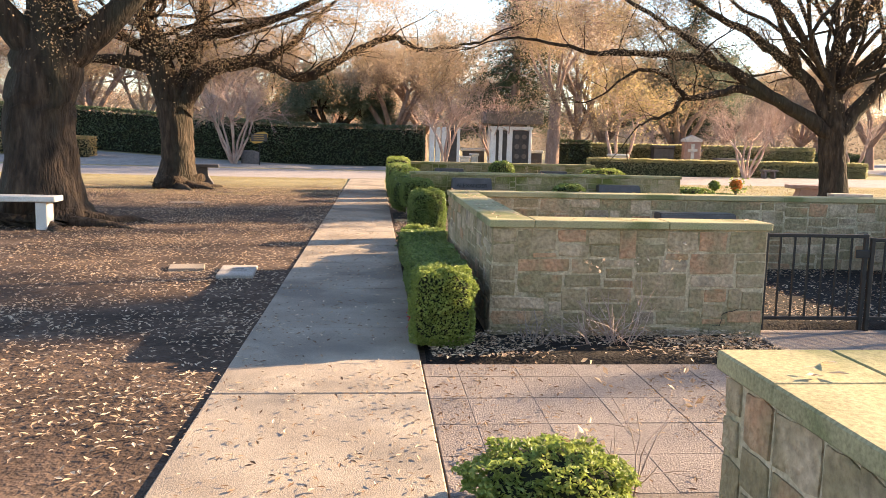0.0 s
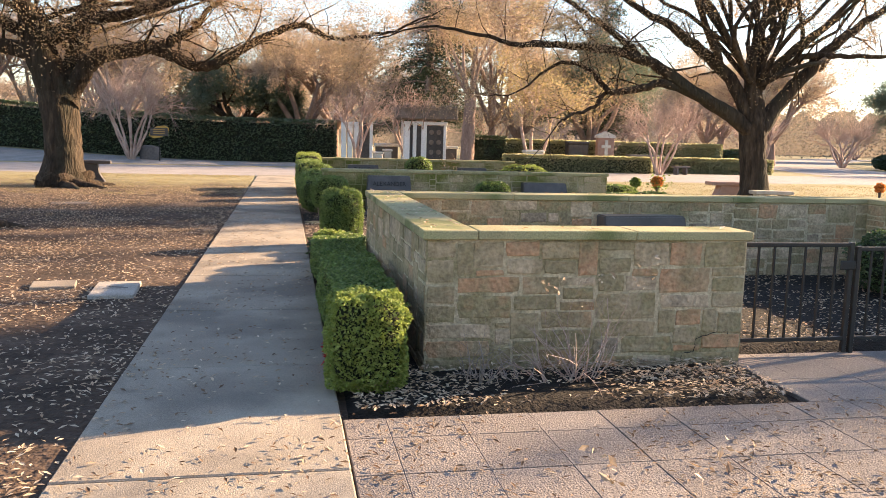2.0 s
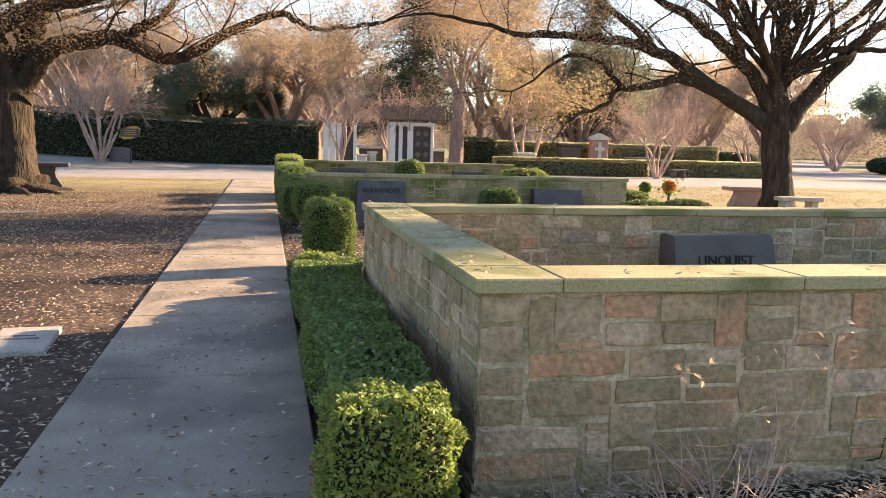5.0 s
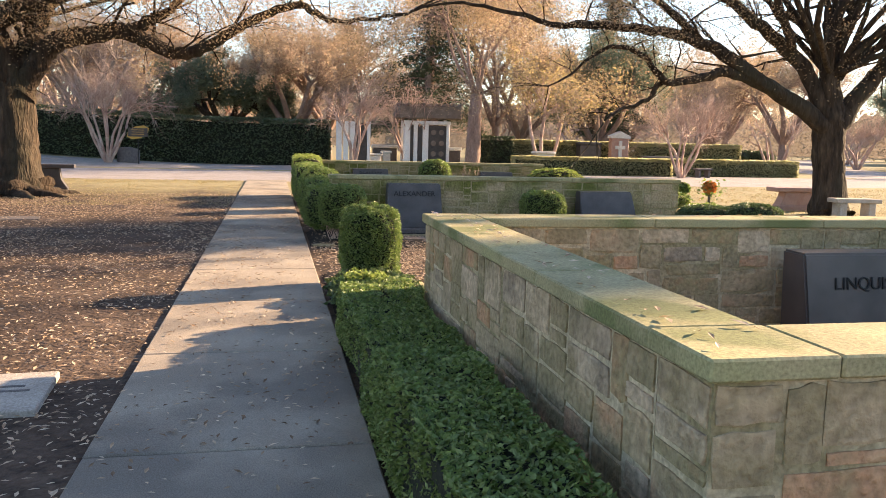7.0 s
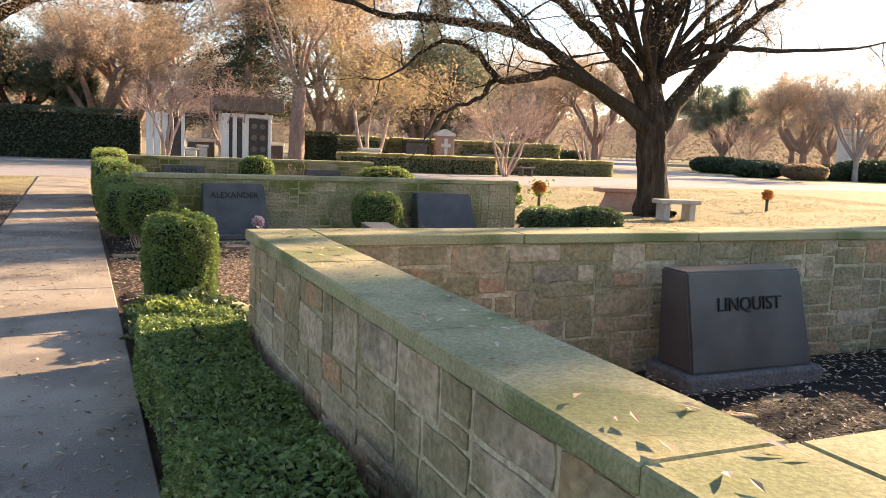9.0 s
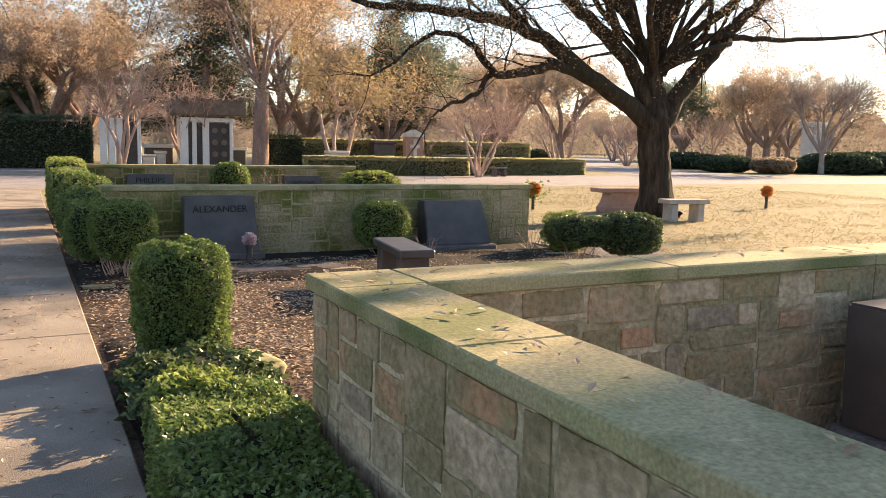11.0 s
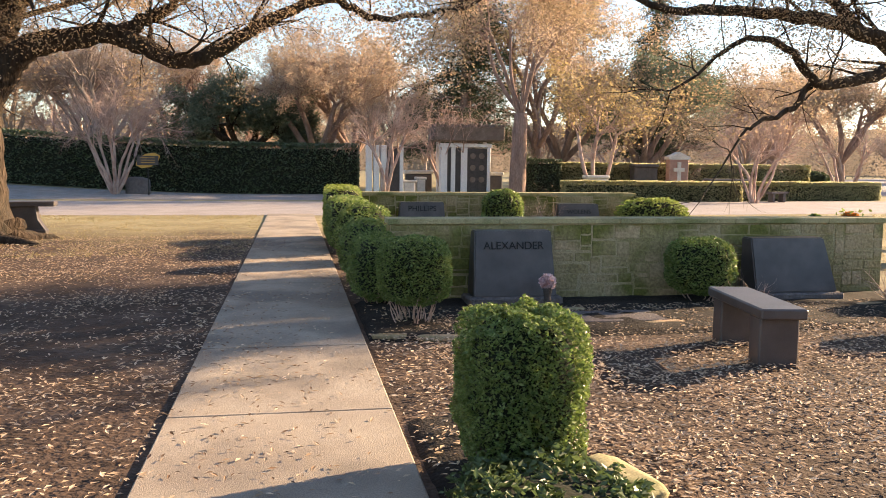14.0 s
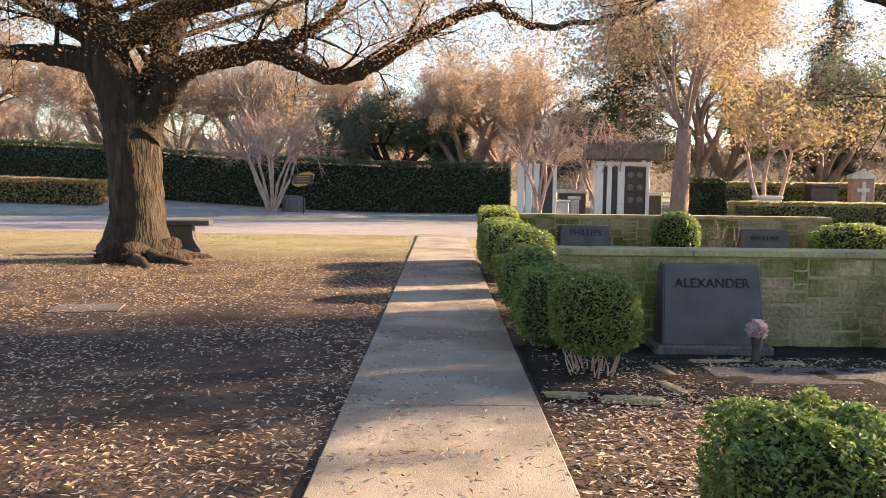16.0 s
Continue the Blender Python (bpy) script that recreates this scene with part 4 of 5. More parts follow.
def slant_stone(x, y, wide0, wide1, deep0, deep1, top, base_h, label, text="", text_w=0.6, text_z=0.62, material=None, text_x=0.0, skew=0.0):
    """A slant-faced headstone with its front at y: wider at the foot, leaning back, on a low base."""
    t = thing("headstone", x, y, 0, label=label, category="headstone")
    part("base", slab(-wide0 / 2 - 0.06, wide0 / 2 + 0.06, -0.05, deep0 + 0.05, -0.03, base_h, 0.02, rough=0.006), GRANITE_ROUGH, t, "rough-cut granite base")
    bm = bmesh.new()
    lo = [(-wide0 / 2, 0.0), (wide0 / 2, 0.0), (wide0 / 2, deep0), (-wide0 / 2, deep0)]
    hi = [(-wide1 / 2, deep0 - deep1), (wide1 / 2, deep0 - deep1), (wide1 / 2, deep0), (-wide1 / 2, deep0)]
    a = [bm.verts.new((px, py, base_h)) for px, py in lo]
    b = [bm.verts.new((px + skew, py, top)) for px, py in hi]
    for k in range(4):
        bm.faces.new((a[k], a[(k + 1) % 4], b[(k + 1) % 4], b[k]))
    bm.faces.new(a[::-1])
    bm.faces.new(b)
    bmesh.ops.bevel(bm, geom=list(bm.edges), offset=0.014, segments=2, affect="EDGES")
    part("die", bm, material or GRANITE, t)
    if text:
        k = (text_z - base_h) / (top - base_h)
        lean = math.degrees(math.atan2(deep0 - deep1, top - base_h))
        letters(text, text_w, t, pose(text_x, (deep0 - deep1) * k - 0.007, text_z, 90 - lean, 0, 0))
    return t


slant_stone(4.17, 8.80, 1.00, 0.94, 0.34, 0.24, 0.76, 0.14, "dark grey granite slant headstone with a carved family name", "LINQUIST", 0.52, 0.55, skew=-0.05, text_x=-0.03)
slant_stone(2.28, 16.55, 0.90, 0.84, 0.34, 0.18, 0.79, 0.10, "grey granite headstone with a carved family name on a mossy wall", "ALEXANDER", 0.66, 0.63)
slant_stone(5.52, 16.50, 1.0, 0.90, 0.36, 0.20, 0.70, 0.10, "plain dark granite slant headstone against the wall", skew=-0.05)
slant_stone(2.46, 24.0, 0.95, 0.86, 0.34, 0.20, 0.75, 0.10, "bluish granite headstone with a carved family name", "PHILLIPS", 0.55, 0.62)
slant_stone(5.66, 24.0, 0.95, 0.84, 0.34, 0.20, 0.72, 0.10, "bluish granite headstone with a carved family name", "WOLENS", 0.5, 0.56)


def flat_marker(x, y, w, d, turn, label, material=GRANITE, bars=True, h=0.03):
    t = thing("grave_marker", x, y, 0, turn, label, "grave marker")
    part("plate", slab(-w / 2, w / 2, -d / 2, d / 2, -0.04, h, 0.008), material, t)
    if bars:
        for k, wide in enumerate((0.55, 0.35)):
            part("lettering", slab(-w * wide / 2, w * wide / 2, -0.03 + 0.09 * k, 0.0 + 0.09 * k, h - 0.004, h + 0.003, 0), GRANITE_ROUGH, t)
    return t


# bench stone on this granite: the sky's reflection put into a paler colour
flat_marker(-1.32, 8.68, 0.40, 0.72, 4, "flat grey granite grave marker set in bare earth", BENCH_STONE, True, 0.055)
flat_marker(-1.95, 9.0, 0.40, 0.34, 10, "cracked pale concrete marker sunk in earth", CONCRETE, False, 0.045)
flat_marker(-4.1, 18.7, 0.75, 0.55, 12, "flat grey granite grave marker half buried in leaves", GRANITE_ROUGH, False, 0.032)
flat_marker(2.75, 15.75, 1.5, 0.55, 0, "long flat granite ledger in the bed before the headstone", GRANITE_ROUGH, False, 0.035)


# ---- benches ----
def slab_bench(x, y, turn, length, width, height, material, label, thick=0.09, leg_w=None, leg_t=0.12, inset=0.12):
    t = thing("bench", x, y, 0, turn, label, "bench")
    part("seat", slab(-length / 2, length / 2, -width / 2, width / 2, height - thick, height, 0.012), material, t)
    lw = leg_w or width * 0.86
    for s in (-1, 1):
        cx = s * (length / 2 - inset - leg_t / 2)
        part("leg", slab(cx - leg_t / 2, cx + leg_t / 2, -lw / 2, lw / 2, -0.04, height - thick, 0.012), material, t)
    return t


def pedestal_bench(x, y, turn, length, width, height, material, label):
    """A memorial bench: a thick seat on one flared block with scrolled ends."""
    t = thing("bench", x, y, 0, turn, label, "bench")
    part("seat", slab(-length / 2, length / 2, -width / 2, width / 2, height - 0.1, height, 0.015), material, t)
    bm = bmesh.new()
    prof = [(0.40, 0.0), (0.40, 0.10), (0.385, 0.13), (0.36, 0.2), (0.32, 0.32), (0.30, height - 0.1)]
    rings = []
    for k, (px, z) in enumerate(prof):
        px = px * length
        py = width * 0.40 * (1 if k < 2 else 0.86)
        rings.append([bm.verts.new((sx * px, sy * py, z - (0.04 if k == 0 else 0))) for sx, sy in ((-1, -1), (1, -1), (1, 1), (-1, 1))])
    for a, b in zip(rings, rings[1:]):
        for k in range(4):
            bm.faces.new((a[k], a[(k + 1) % 4], b[(k + 1) % 4], b[k]))
    bm.faces.new(rings[0][::-1])
    bm.faces.new(rings[-1])
    bmesh.ops.bevel(bm, geom=list(bm.edges), offset=0.01, segments=1, affect="EDGES")
    part("pedestal", bm, material, t)
    return t


slab_bench(3.615, 14.235, 81, 1.15, 0.35, 0.45, GRANITE, "polished dark granite bench in a leafy court", 0.08, 0.30, 0.2, 0.08)
slab_bench(12.40, 19.5, -8, 1.0, 0.42, 0.45, BENCH_STONE, "pale granite slab bench on the lawn under an oak", 0.09, 0.34, 0.16, 0.1)
pedestal_bench(12.75, 21.9, -4, 1.5, 0.5, 0.55, PINK_STONE, "reddish granite pedestal bench beside the oak's trunk")
pedestal_bench(-5.55, 25.7, 8, 1.75, 0.5, 0.68, GRANITE, "dark granite pedestal bench behind the oak's trunk")
slab_bench(-5.5, 12.9, 2, 1.36, 0.42, 0.55, PALE_STONE, "pale concrete bench with scrolled legs before a big trunk", 0.09, 0.3, 0.18, 0.14)
slab_bench(20.9, 41.2, 6, 0.9, 0.4, 0.45, GRANITE_ROUGH, "small dark stone bench by the low hedge")


# ---- iron fence and gate ----
def iron_panel(name, x0, x1, y, label, top=0.85, low=0.11, double=False):
    t = thing(name, x0, y, 0, label=label, category="fence" if name == "iron_fence" else "gate")
    n = max(2, round((x1 - x0) / 0.118))
    part("top_rail", slab(0, x1 - x0, -0.016, 0.016, top - 0.03, top, 0.004), IRON, t)
    part("bottom_rail", slab(0, x1 - x0, -0.014, 0.014, low, low + 0.03, 0.004), IRON, t)
    for k in range(1, n):
        bx = (x1 - x0) * k / n
        part("bar", slab(bx - 0.007, bx + 0.007, -0.007, 0.007, low + 0.03, top - 0.03, 0), IRON, t)
    for bx in (0.0, x1 - x0):
        part("post", slab(bx - 0.018, bx + 0.018, -0.018, 0.018, 0.02 if name == "iron_gate" else -0.05, top + 0.004, 0.004), IRON, t)
    if double:
        part("latch", slab(x1 - x0 - 0.10, x1 - x0 + 0.03, -0.03, -0.018, top - 0.2, top - 0.13, 0.006), IRON, t)
    return t


iron_panel("iron_gate", 3.52, 4.40, 5.93, "black iron gate of plain vertical bars", double=True)
iron_panel("iron_fence", 4.46, 5.85, 5.93, "black iron railing of plain vertical bars", top=0.82)
iron_panel("iron_fence", 5.89, 7.2, 5.93, "black iron railing of plain vertical bars", top=0.82)


# ---- flowers and twigs ----
def flower_vase(x, y, material, label, vase_h=0.2, r=0.09, n=420, size=0.03, vase=DARK_PANEL, green=0):
    t = thing("flower_vase", x, y, 0, label=label, category="flowers")
    part("vase", lathe([(0.035, -0.02), (0.04, 0.02), (0.036, vase_h * 0.6), (0.05, vase_h)], 14), vase, t)
    u = rng.normal(size=(n, 3))
    u /= np.linalg.norm(u, axis=1)[:, None]
    leaves("petals", u * r * rng.uniform(0.5, 1, (n, 1)) + np.array([0, 0, vase_h + r * 0.8]), size, material, t, slim=0.8)
    if green:
        leaves("leaf_sprays", rng.normal(0, r * 0.8, (green, 3)) + np.array([0, 0, vase_h + r * 0.3]), size, BOX_LEAF, t)
    return t


flower_vase(2.53, 16.25, ROSE, "pale pink artificial flowers in a dark vase", 0.24, 0.075)
flower_vase(10.9, 22.9, ORANGE, "orange and red artificial flowers in a dark vase", 0.34, 0.16, 500, 0.05, green=160)
flower_vase(10.4, 23.3, BOX_LEAF, "green plant in a dark vase on the lawn", 0.3, 0.15, 400, 0.05)
flower_vase(17.3, 21.7, ORANGE, "orange artificial flowers in a bronze vase on the lawn", 0.34, 0.14, 400, 0.05)
t = thing("red_flower", 0.60, 5.82, 0, label="red artificial poinsettia tucked against the hedge", category="flowers")
leaves("petals", rng.normal(0, 1, (90, 3)) * np.array([0.035, 0.06, 0.05]) + np.array([-0.02, 0, 0.16]), 0.05, RED, t, slim=0.45)
net = Net()
net.tube([(0.05, 0, -0.02), (0.02, 0, 0.08), (-0.01, 0, 0.16)], [0.006, 0.005, 0.004], 5)
net.object("stem", TWIG, t)


def twig_shrub(x, y, h, n, label, tint=PALE_BARK, spread=0.5, buds=0):
    t = thing("bare_shrub", x, y, 0, label=label, category="shrub")
    net, tips = Net(), []
    for k in range(n):
        a = rng.uniform(0, math.tau)
        e = Vector((math.cos(a) * spread, math.sin(a) * spread * 0.6, 1)).normalized()
        grow(net, tips, (math.cos(a) * 0.05, math.sin(a) * 0.04, -0.02), e, h * rng.uniform(0.5, 1.0), 0.006, 2, 0.01, 0.5, 2, 4)
    net.object("twigwork", tint, t, shade=True)
    if buds:
        p = np.array([tuple(q) for q in tips])
        p = p[np.argsort(-p[:, 2])[:buds]]
        leaves("dry_leaves", np.repeat(p, 3, 0) + rng.normal(0, 0.02, (len(p) * 3, 3)), 0.02, DRY_LEAF, t)
    return t


ROSE_LABEL = "leafless pale rose bush against the stone wall"
twig_shrub(2.15, 5.42, 0.62, 12, ROSE_LABEL, spread=0.7, buds=14)
twig_shrub(1.95, 5.38, 0.5, 9, ROSE_LABEL, spread=0.9)
twig_shrub(1.45, 5.42, 0.36, 14, "low brown leafless shrub before the wall", TWIG, 0.5)
twig_shrub(1.72, 5.45, 0.22, 9, "low brown leafless shrub before the wall", TWIG, 0.6)
twig_shrub(1.35, 2.72, 0.42, 4, "thin bare stems with orange leaves in a small bed", TWIG, 0.4, 8)
twig_shrub(0.95, 2.8, 0.34, 3, "thin bare stems with orange leaves in a small bed", TWIG, 0.4, 5)
twig_shrub(6.55, 16.3, 0.5, 12, "small pale leafless shrub at the wall's foot", PALE_BARK, 0.5)
twig_shrub(4.85, 16.3, 0.35, 8, "small pale leafless shrub at the wall's foot", PALE_BARK, 0.5)
twig_shrub(4.95, 24.0, 0.9, 14, "reddish leafless shrub before the far wall", PALE_BARK, 0.4)


# ---- edging stones and rocks ----
def rock(x, y, sx, sy, sz, turn, label, material=CAP, name="rock"):
    t = thing(name, x, y, 0, turn, label, "stone")
    bm = bmesh.new()
    bmesh.ops.create_icosphere(bm, subdivisions=3, radius=1.0)
    for v in bm.verts:
        p = 5
        q = (abs(v.co.x) ** p + abs(v.co.y) ** p + abs(v.co.z) ** p) ** (-1 / p)
        v.co = v.co * q * (1 + 0.12 * noise.noise(v.co * 2 + Vector((x, y, 0))))
        v.co = Vector((v.co.x * sx, v.co.y * sy, v.co.z * sz + sz * 0.6))
    part("block", bm, material, t, shade=True)
    return t


EDGE = "long tan edging stone around a planting bed"
for ex, ey, el, et in ((1.22, 15.02, 0.30, -8), (0.78, 15.12, 0.2, -4), (1.58, 15.35, 0.24, 105), (1.66, 15.9, 0.25, 97), (2.2, 16.25, 0.36, 2), (2.75, 16.2, 0.24, 0), (3.4, 15.4, 0.3, 10), (6.1, 16.1, 0.3, 6), (6.7, 15.75, 0.34, -20), (4.1, 8.55, 0.3, 8), (3.6, 8.4, 0.22, -30)):
    rock(ex, ey, el * 0.72, 0.045, 0.026, et, EDGE, STONE, "edging_stone")
rock(1.48, 11.75, 0.09, 0.26, 0.05, 12, "tan weathered rock beside low plants")
rock(-6.75, 46.4, 0.5, 0.4, 0.5, 0, "mossy grey boulder at the foot of a small tree", GRANITE_ROUGH, "boulder")


# ---- bare and evergreen trees beyond ----
def bare_tree(name, x, y, h, label, stems_n=5, bark=PALE_BARK, r=0.09, fan=0.35, depth=3, kids=3, seed=1, leaf=None, leaf_n=2, leaf_size=0.1, droop=0.0, trunk_h=0.0, lean=0.9, trunk_r=0.0):
    global rng
    rng = np.random.default_rng(seed)
    t = thing(name, x, y, lift(x, y), label=label, category="tree")
    tips = []
    foot = Vector((0, 0, -0.1))
    if trunk_h:
        net = Net()
        top = Vector((0.008 * h * rng.normal(), 0, trunk_h))
        net.tube(wiggle([foot, top * 0.5, top], 4, 0.01), np.linspace(trunk_r or r * 1.9, trunk_r * 0.7 or r * 1.2, 9), 12)
        net.object("trunk", bark, t)
        foot = top
    for k in range(stems_n):
        net = Net()
        a = k * math.tau / stems_n + rng.uniform(-0.3, 0.3)
        d = Vector((math.cos(a) * fan, math.sin(a) * fan, lean)).normalized()
        p = foot + Vector((math.cos(a) * r * 0.8, math.sin(a) * r * 0.8, 0))
        ln = (h - trunk_h) * 0.42
        q = p + d * ln
        mid = (p + q) / 2 + Vector(rng.normal(0, 0.06 * ln, 3))
        net.tube(wiggle([p, mid, q], 4, 0.01), np.linspace(r, r * 0.62, 9), 9)
        for j in range(kids + 1):
            e = (d + Vector(rng.normal(0, 0.42, 3))).normalized()
            e.z = abs(e.z) if trunk_h < 1 else e.z
            grow(net, tips, q if j < kids else q * 0.7 + mid * 0.3, e, (h - trunk_h) * rng.uniform(0.2, 0.3), r * 0.42, depth, droop, 0.45, kids, 5)
        net.object("stem", bark, t)
    if leaf is not None:
        p = np.array([tuple(q) for q in tips])
        c = np.repeat(p, leaf_n, 0) + rng.normal(0, leaf_size * 2.2, (len(p) * leaf_n, 3))
        leaves("foliage", c[c[:, 2] > 0.6], leaf_size, leaf, t)
    return t


RUST_LEAF = mat("rusty_oak_leaf", [(0.33, 0.235, 0.165), (0.50, 0.38, 0.285), (0.40, 0.315, 0.24), (0.29, 0.25, 0.185)], 0.3, 0.7, 0.0, 20, spread=0.7, island=True, back=0.6)
CREPE = "leafless multi-stemmed small tree with smooth pale bark"
bare_tree("crepe_myrtle", -7.6, 45.9, 6.2, CREPE, 8, PALE_BARK, 0.075, 0.36, 3, 5, 21)
bare_tree("crepe_myrtle", 3.9, 44.0, 6.0, CREPE, 5, PALE_BARK, 0.09, 0.26, 3, 4, 22, droop=0.07)
bare_tree("crepe_myrtle", 13.8, 44.8, 7.6, "slender leafless tree with pale forked stems", 3, PALE_BARK, 0.11, 0.3, 3, 4, 23, leaf=YELLOW_LEAF, leaf_n=1, leaf_size=0.08)
bare_tree("crepe_myrtle", 19.2, 40.2, 5.4, CREPE, 6, PALE_BARK, 0.07, 0.4, 3, 5, 24)
bare_tree("crepe_myrtle", 30.5, 50.0, 5.6, CREPE, 5, PALE_BARK, 0.10, 0.4, 3, 3, 25)
bare_tree("crepe_myrtle", 7.2, 47.0, 5.6, CREPE, 6, PALE_BARK, 0.09, 0.4, 3, 3, 26)
bare_tree("weeping_tree", 9.9, 44.2, 13, "tall pink-trunked tree with a veil of fine drooping twigs", 7, RED_BARK, 0.10, 0.42, 3, 4, 27, leaf=RUST_LEAF, leaf_n=1, leaf_size=0.06, droop=0.13, trunk_h=3.8, trunk_r=0.42)


def conifer(x, y, h, reach, label, seed):
    """A dark evergreen: a straight trunk with whorls of drooping boughs set with needle tufts."""
    r = np.random.default_rng(seed)
    t = thing("conifer", x, y, lift(x, y), label=label, category="tree")
    net = Net()
    net.tube([(0, 0, -0.1), (0.05, 0, h * 0.4), (0, 0.05, h * 0.8), (0, 0, h)], [0.34, 0.24, 0.11, 0.03], 10)
    net.object("trunk", RED_BARK, t)
    tufts = []
    z = 2.6
    while z < h - 0.4:
        ln = reach * (1 - z / h) ** 0.7 * r.uniform(0.75, 1.15)
        for k in range(6):
            a = r.uniform(0, math.tau)
            d = ln * r.uniform(0.55, 1.1)
            pts = [Vector((math.cos(a) * d * f, math.sin(a) * d * f, z + 0.25 * d * f - 0.42 * d * f * f)) for f in (0, 0.35, 0.7, 1.0)]
            net = Net()
            net.tube(pts, [0.06, 0.045, 0.03, 0.012], 4)
            net.object("bough", RED_BARK, t)
            for q in range(int(26 * d)):
                f = r.uniform(0.2, 1.0)
                tufts.append((math.cos(a) * d * f + r.normal(0, 0.22), math.sin(a) * d * f + r.normal(0, 0.22), z + 0.25 * d * f - 0.42 * d * f * f - abs(r.normal(0, 0.22))))
        z += r.uniform(0.3, 0.5)
    leaves("needles", np.repeat(np.array(tufts), 4, 0) + r.normal(0, 0.1, (len(tufts) * 4, 3)), 0.085, CONIFER_LEAF, t, slim=0.3)
    return t


CONIFER_LEAF = mat("conifer_needle", [(0.03, 0.045, 0.022), (0.05, 0.07, 0.035), (0.085, 0.10, 0.05)], 0.5, 0.55, 0.0, 20, spread=0.6, island=True, back=0.25)
conifer(8.9, 51.0, 19, 4.2, "tall dark layered evergreen behind the pergola", 28)
conifer(24.5, 62.0, 15, 4.2, "dark layered evergreen beyond the pale hedge", 38)
bare_tree("yellow_tree", 13.5, 53.0, 14, "tall tree with fading yellow foliage", 5, RED_BARK, 0.17, 0.3, 3, 4, 29, leaf=YELLOW_LEAF, leaf_n=4, leaf_size=0.065, trunk_h=2.5)
bare_tree("evergreen_oak", -3.2, 63.0, 8.4, "dark evergreen oak with a dense rounded crown", 6, BARK, 0.26, 0.9, 3, 4, 30, leaf=HAZED_GREEN, leaf_n=9, leaf_size=0.08, trunk_h=2.2, lean=0.7)
HAZE = bare_tree("winter_tree", -16, 60, 10, "leafless grey-brown tree beyond the hedge", 7, TWIG, 0.14, 0.5, 3, 5, 31, trunk_h=1.6)
BROWN = bare_tree("brown_oak", 4.0, 66, 13, "oak with rusty winter foliage", 6, RED_BARK, 0.24, 0.6, 3, 4, 32, leaf=RUST_LEAF, leaf_n=4, leaf_size=0.075, trunk_h=2.2)
GREEN = bare_tree("evergreen_tree", 22.0, 58, 10, "dark green evergreen tree", 6, RED_BARK, 0.22, 0.6, 3, 4, 33, leaf=HAZED_GREEN, leaf_n=9, leaf_size=0.075, trunk_h=1.4)
ROSY = bare_tree("crepe_myrtle", -24.0, 58, 7.0, CREPE, 6, PALE_BARK, 0.11, 0.5, 3, 4, 34)
bare_tree("shade_tree", 28.0, 11.4, 10, "tall open oak on the east lawn", 5, BARK, 0.2, 0.32, 2, 3, 41, leaf=OAK_LEAF, leaf_n=2, leaf_size=0.1, trunk_h=4.6)
wr = random.Random(5)
for kx in range(-5, 8):
    for row, (yy, gap) in enumerate(((66, 13.0), (86, 15.0), (112, 17.0))):
        px = kx * gap + wr.uniform(-3, 3)
        py = yy + wr.uniform(-5, 5)
        if abs(px - (py - 37) * 0.55 - 34) < 7 or (abs(px) < 5 and row == 0):
            continue
        src = wr.choice((HAZE, HAZE, BROWN, BROWN, GREEN, ROSY) if row else (HAZE, BROWN, ROSY, HAZE))
        o = copy_thing(src, pose(px, py, lift(px, py), 0, 0, wr.uniform(0, 360)))
        o.scale = [wr.uniform(0.85, 1.3)] * 3
for px, py in ((-44, 60), (-34, 57), (-28, 66), (-22, 64), (-15, 68), (-11, 60), (-5, 72), (6, 61), (16, 62), (25, 66), (32, 63)):
    o = copy_thing(wr.choice((HAZE, HAZE, ROSY)), pose(px, py, lift(px, py), 0, 0, wr.uniform(0, 360)))
    o.scale = [wr.uniform(0.8, 1.3) if px < 0 else wr.uniform(0.7, 1.0)] * 3
for px, py, k in ((-30, 60, 0.9), (-19, 57.5, 0.8), (-8.5, 68, 0.95), (1.5, 61, 0.85), (17, 59, 0.85)):
    o = copy_thing(BROWN, pose(px, py, lift(px, py), 0, 0, wr.uniform(0, 360)))
    o.scale = [k] * 3
for px, py in ((46, 62), (58, 58), (70, 66), (62, 84), (84, 78), (50, 46), (66, 48), (40, 74), (90, 60), (54, 100)):
    o = copy_thing(wr.choice((HAZE, ROSY, BROWN)), pose(px, py, 0, 0, 0, wr.uniform(0, 360)))
    o.scale = [wr.uniform(0.8, 1.1)] * 3


def woods():
    """A far belt of trees that closes the view all round."""
    vs = []
    for k in range(110000):
        a = wr.uniform(0, math.tau) if k % 4 == 0 else wr.uniform(-0.9, 1.5)
        d = wr.uniform(125, 190)
        x, y = d * math.sin(a), 10 + d * math.cos(a)
        top = 8.5 + 4 * noise.noise((x * 0.045, y * 0.045, 3)) + 3 * noise.noise((x * 0.2, y * 0.2, 8))
        vs.append((x, y, max(0.1, top * (1 - wr.random() ** 1.6))))
    tagged(leaves("far_woods", np.array(vs), 0.2, FAR_LEAF, slim=0.6), "distant belt of brown winter trees", "woods", kind="stuff")


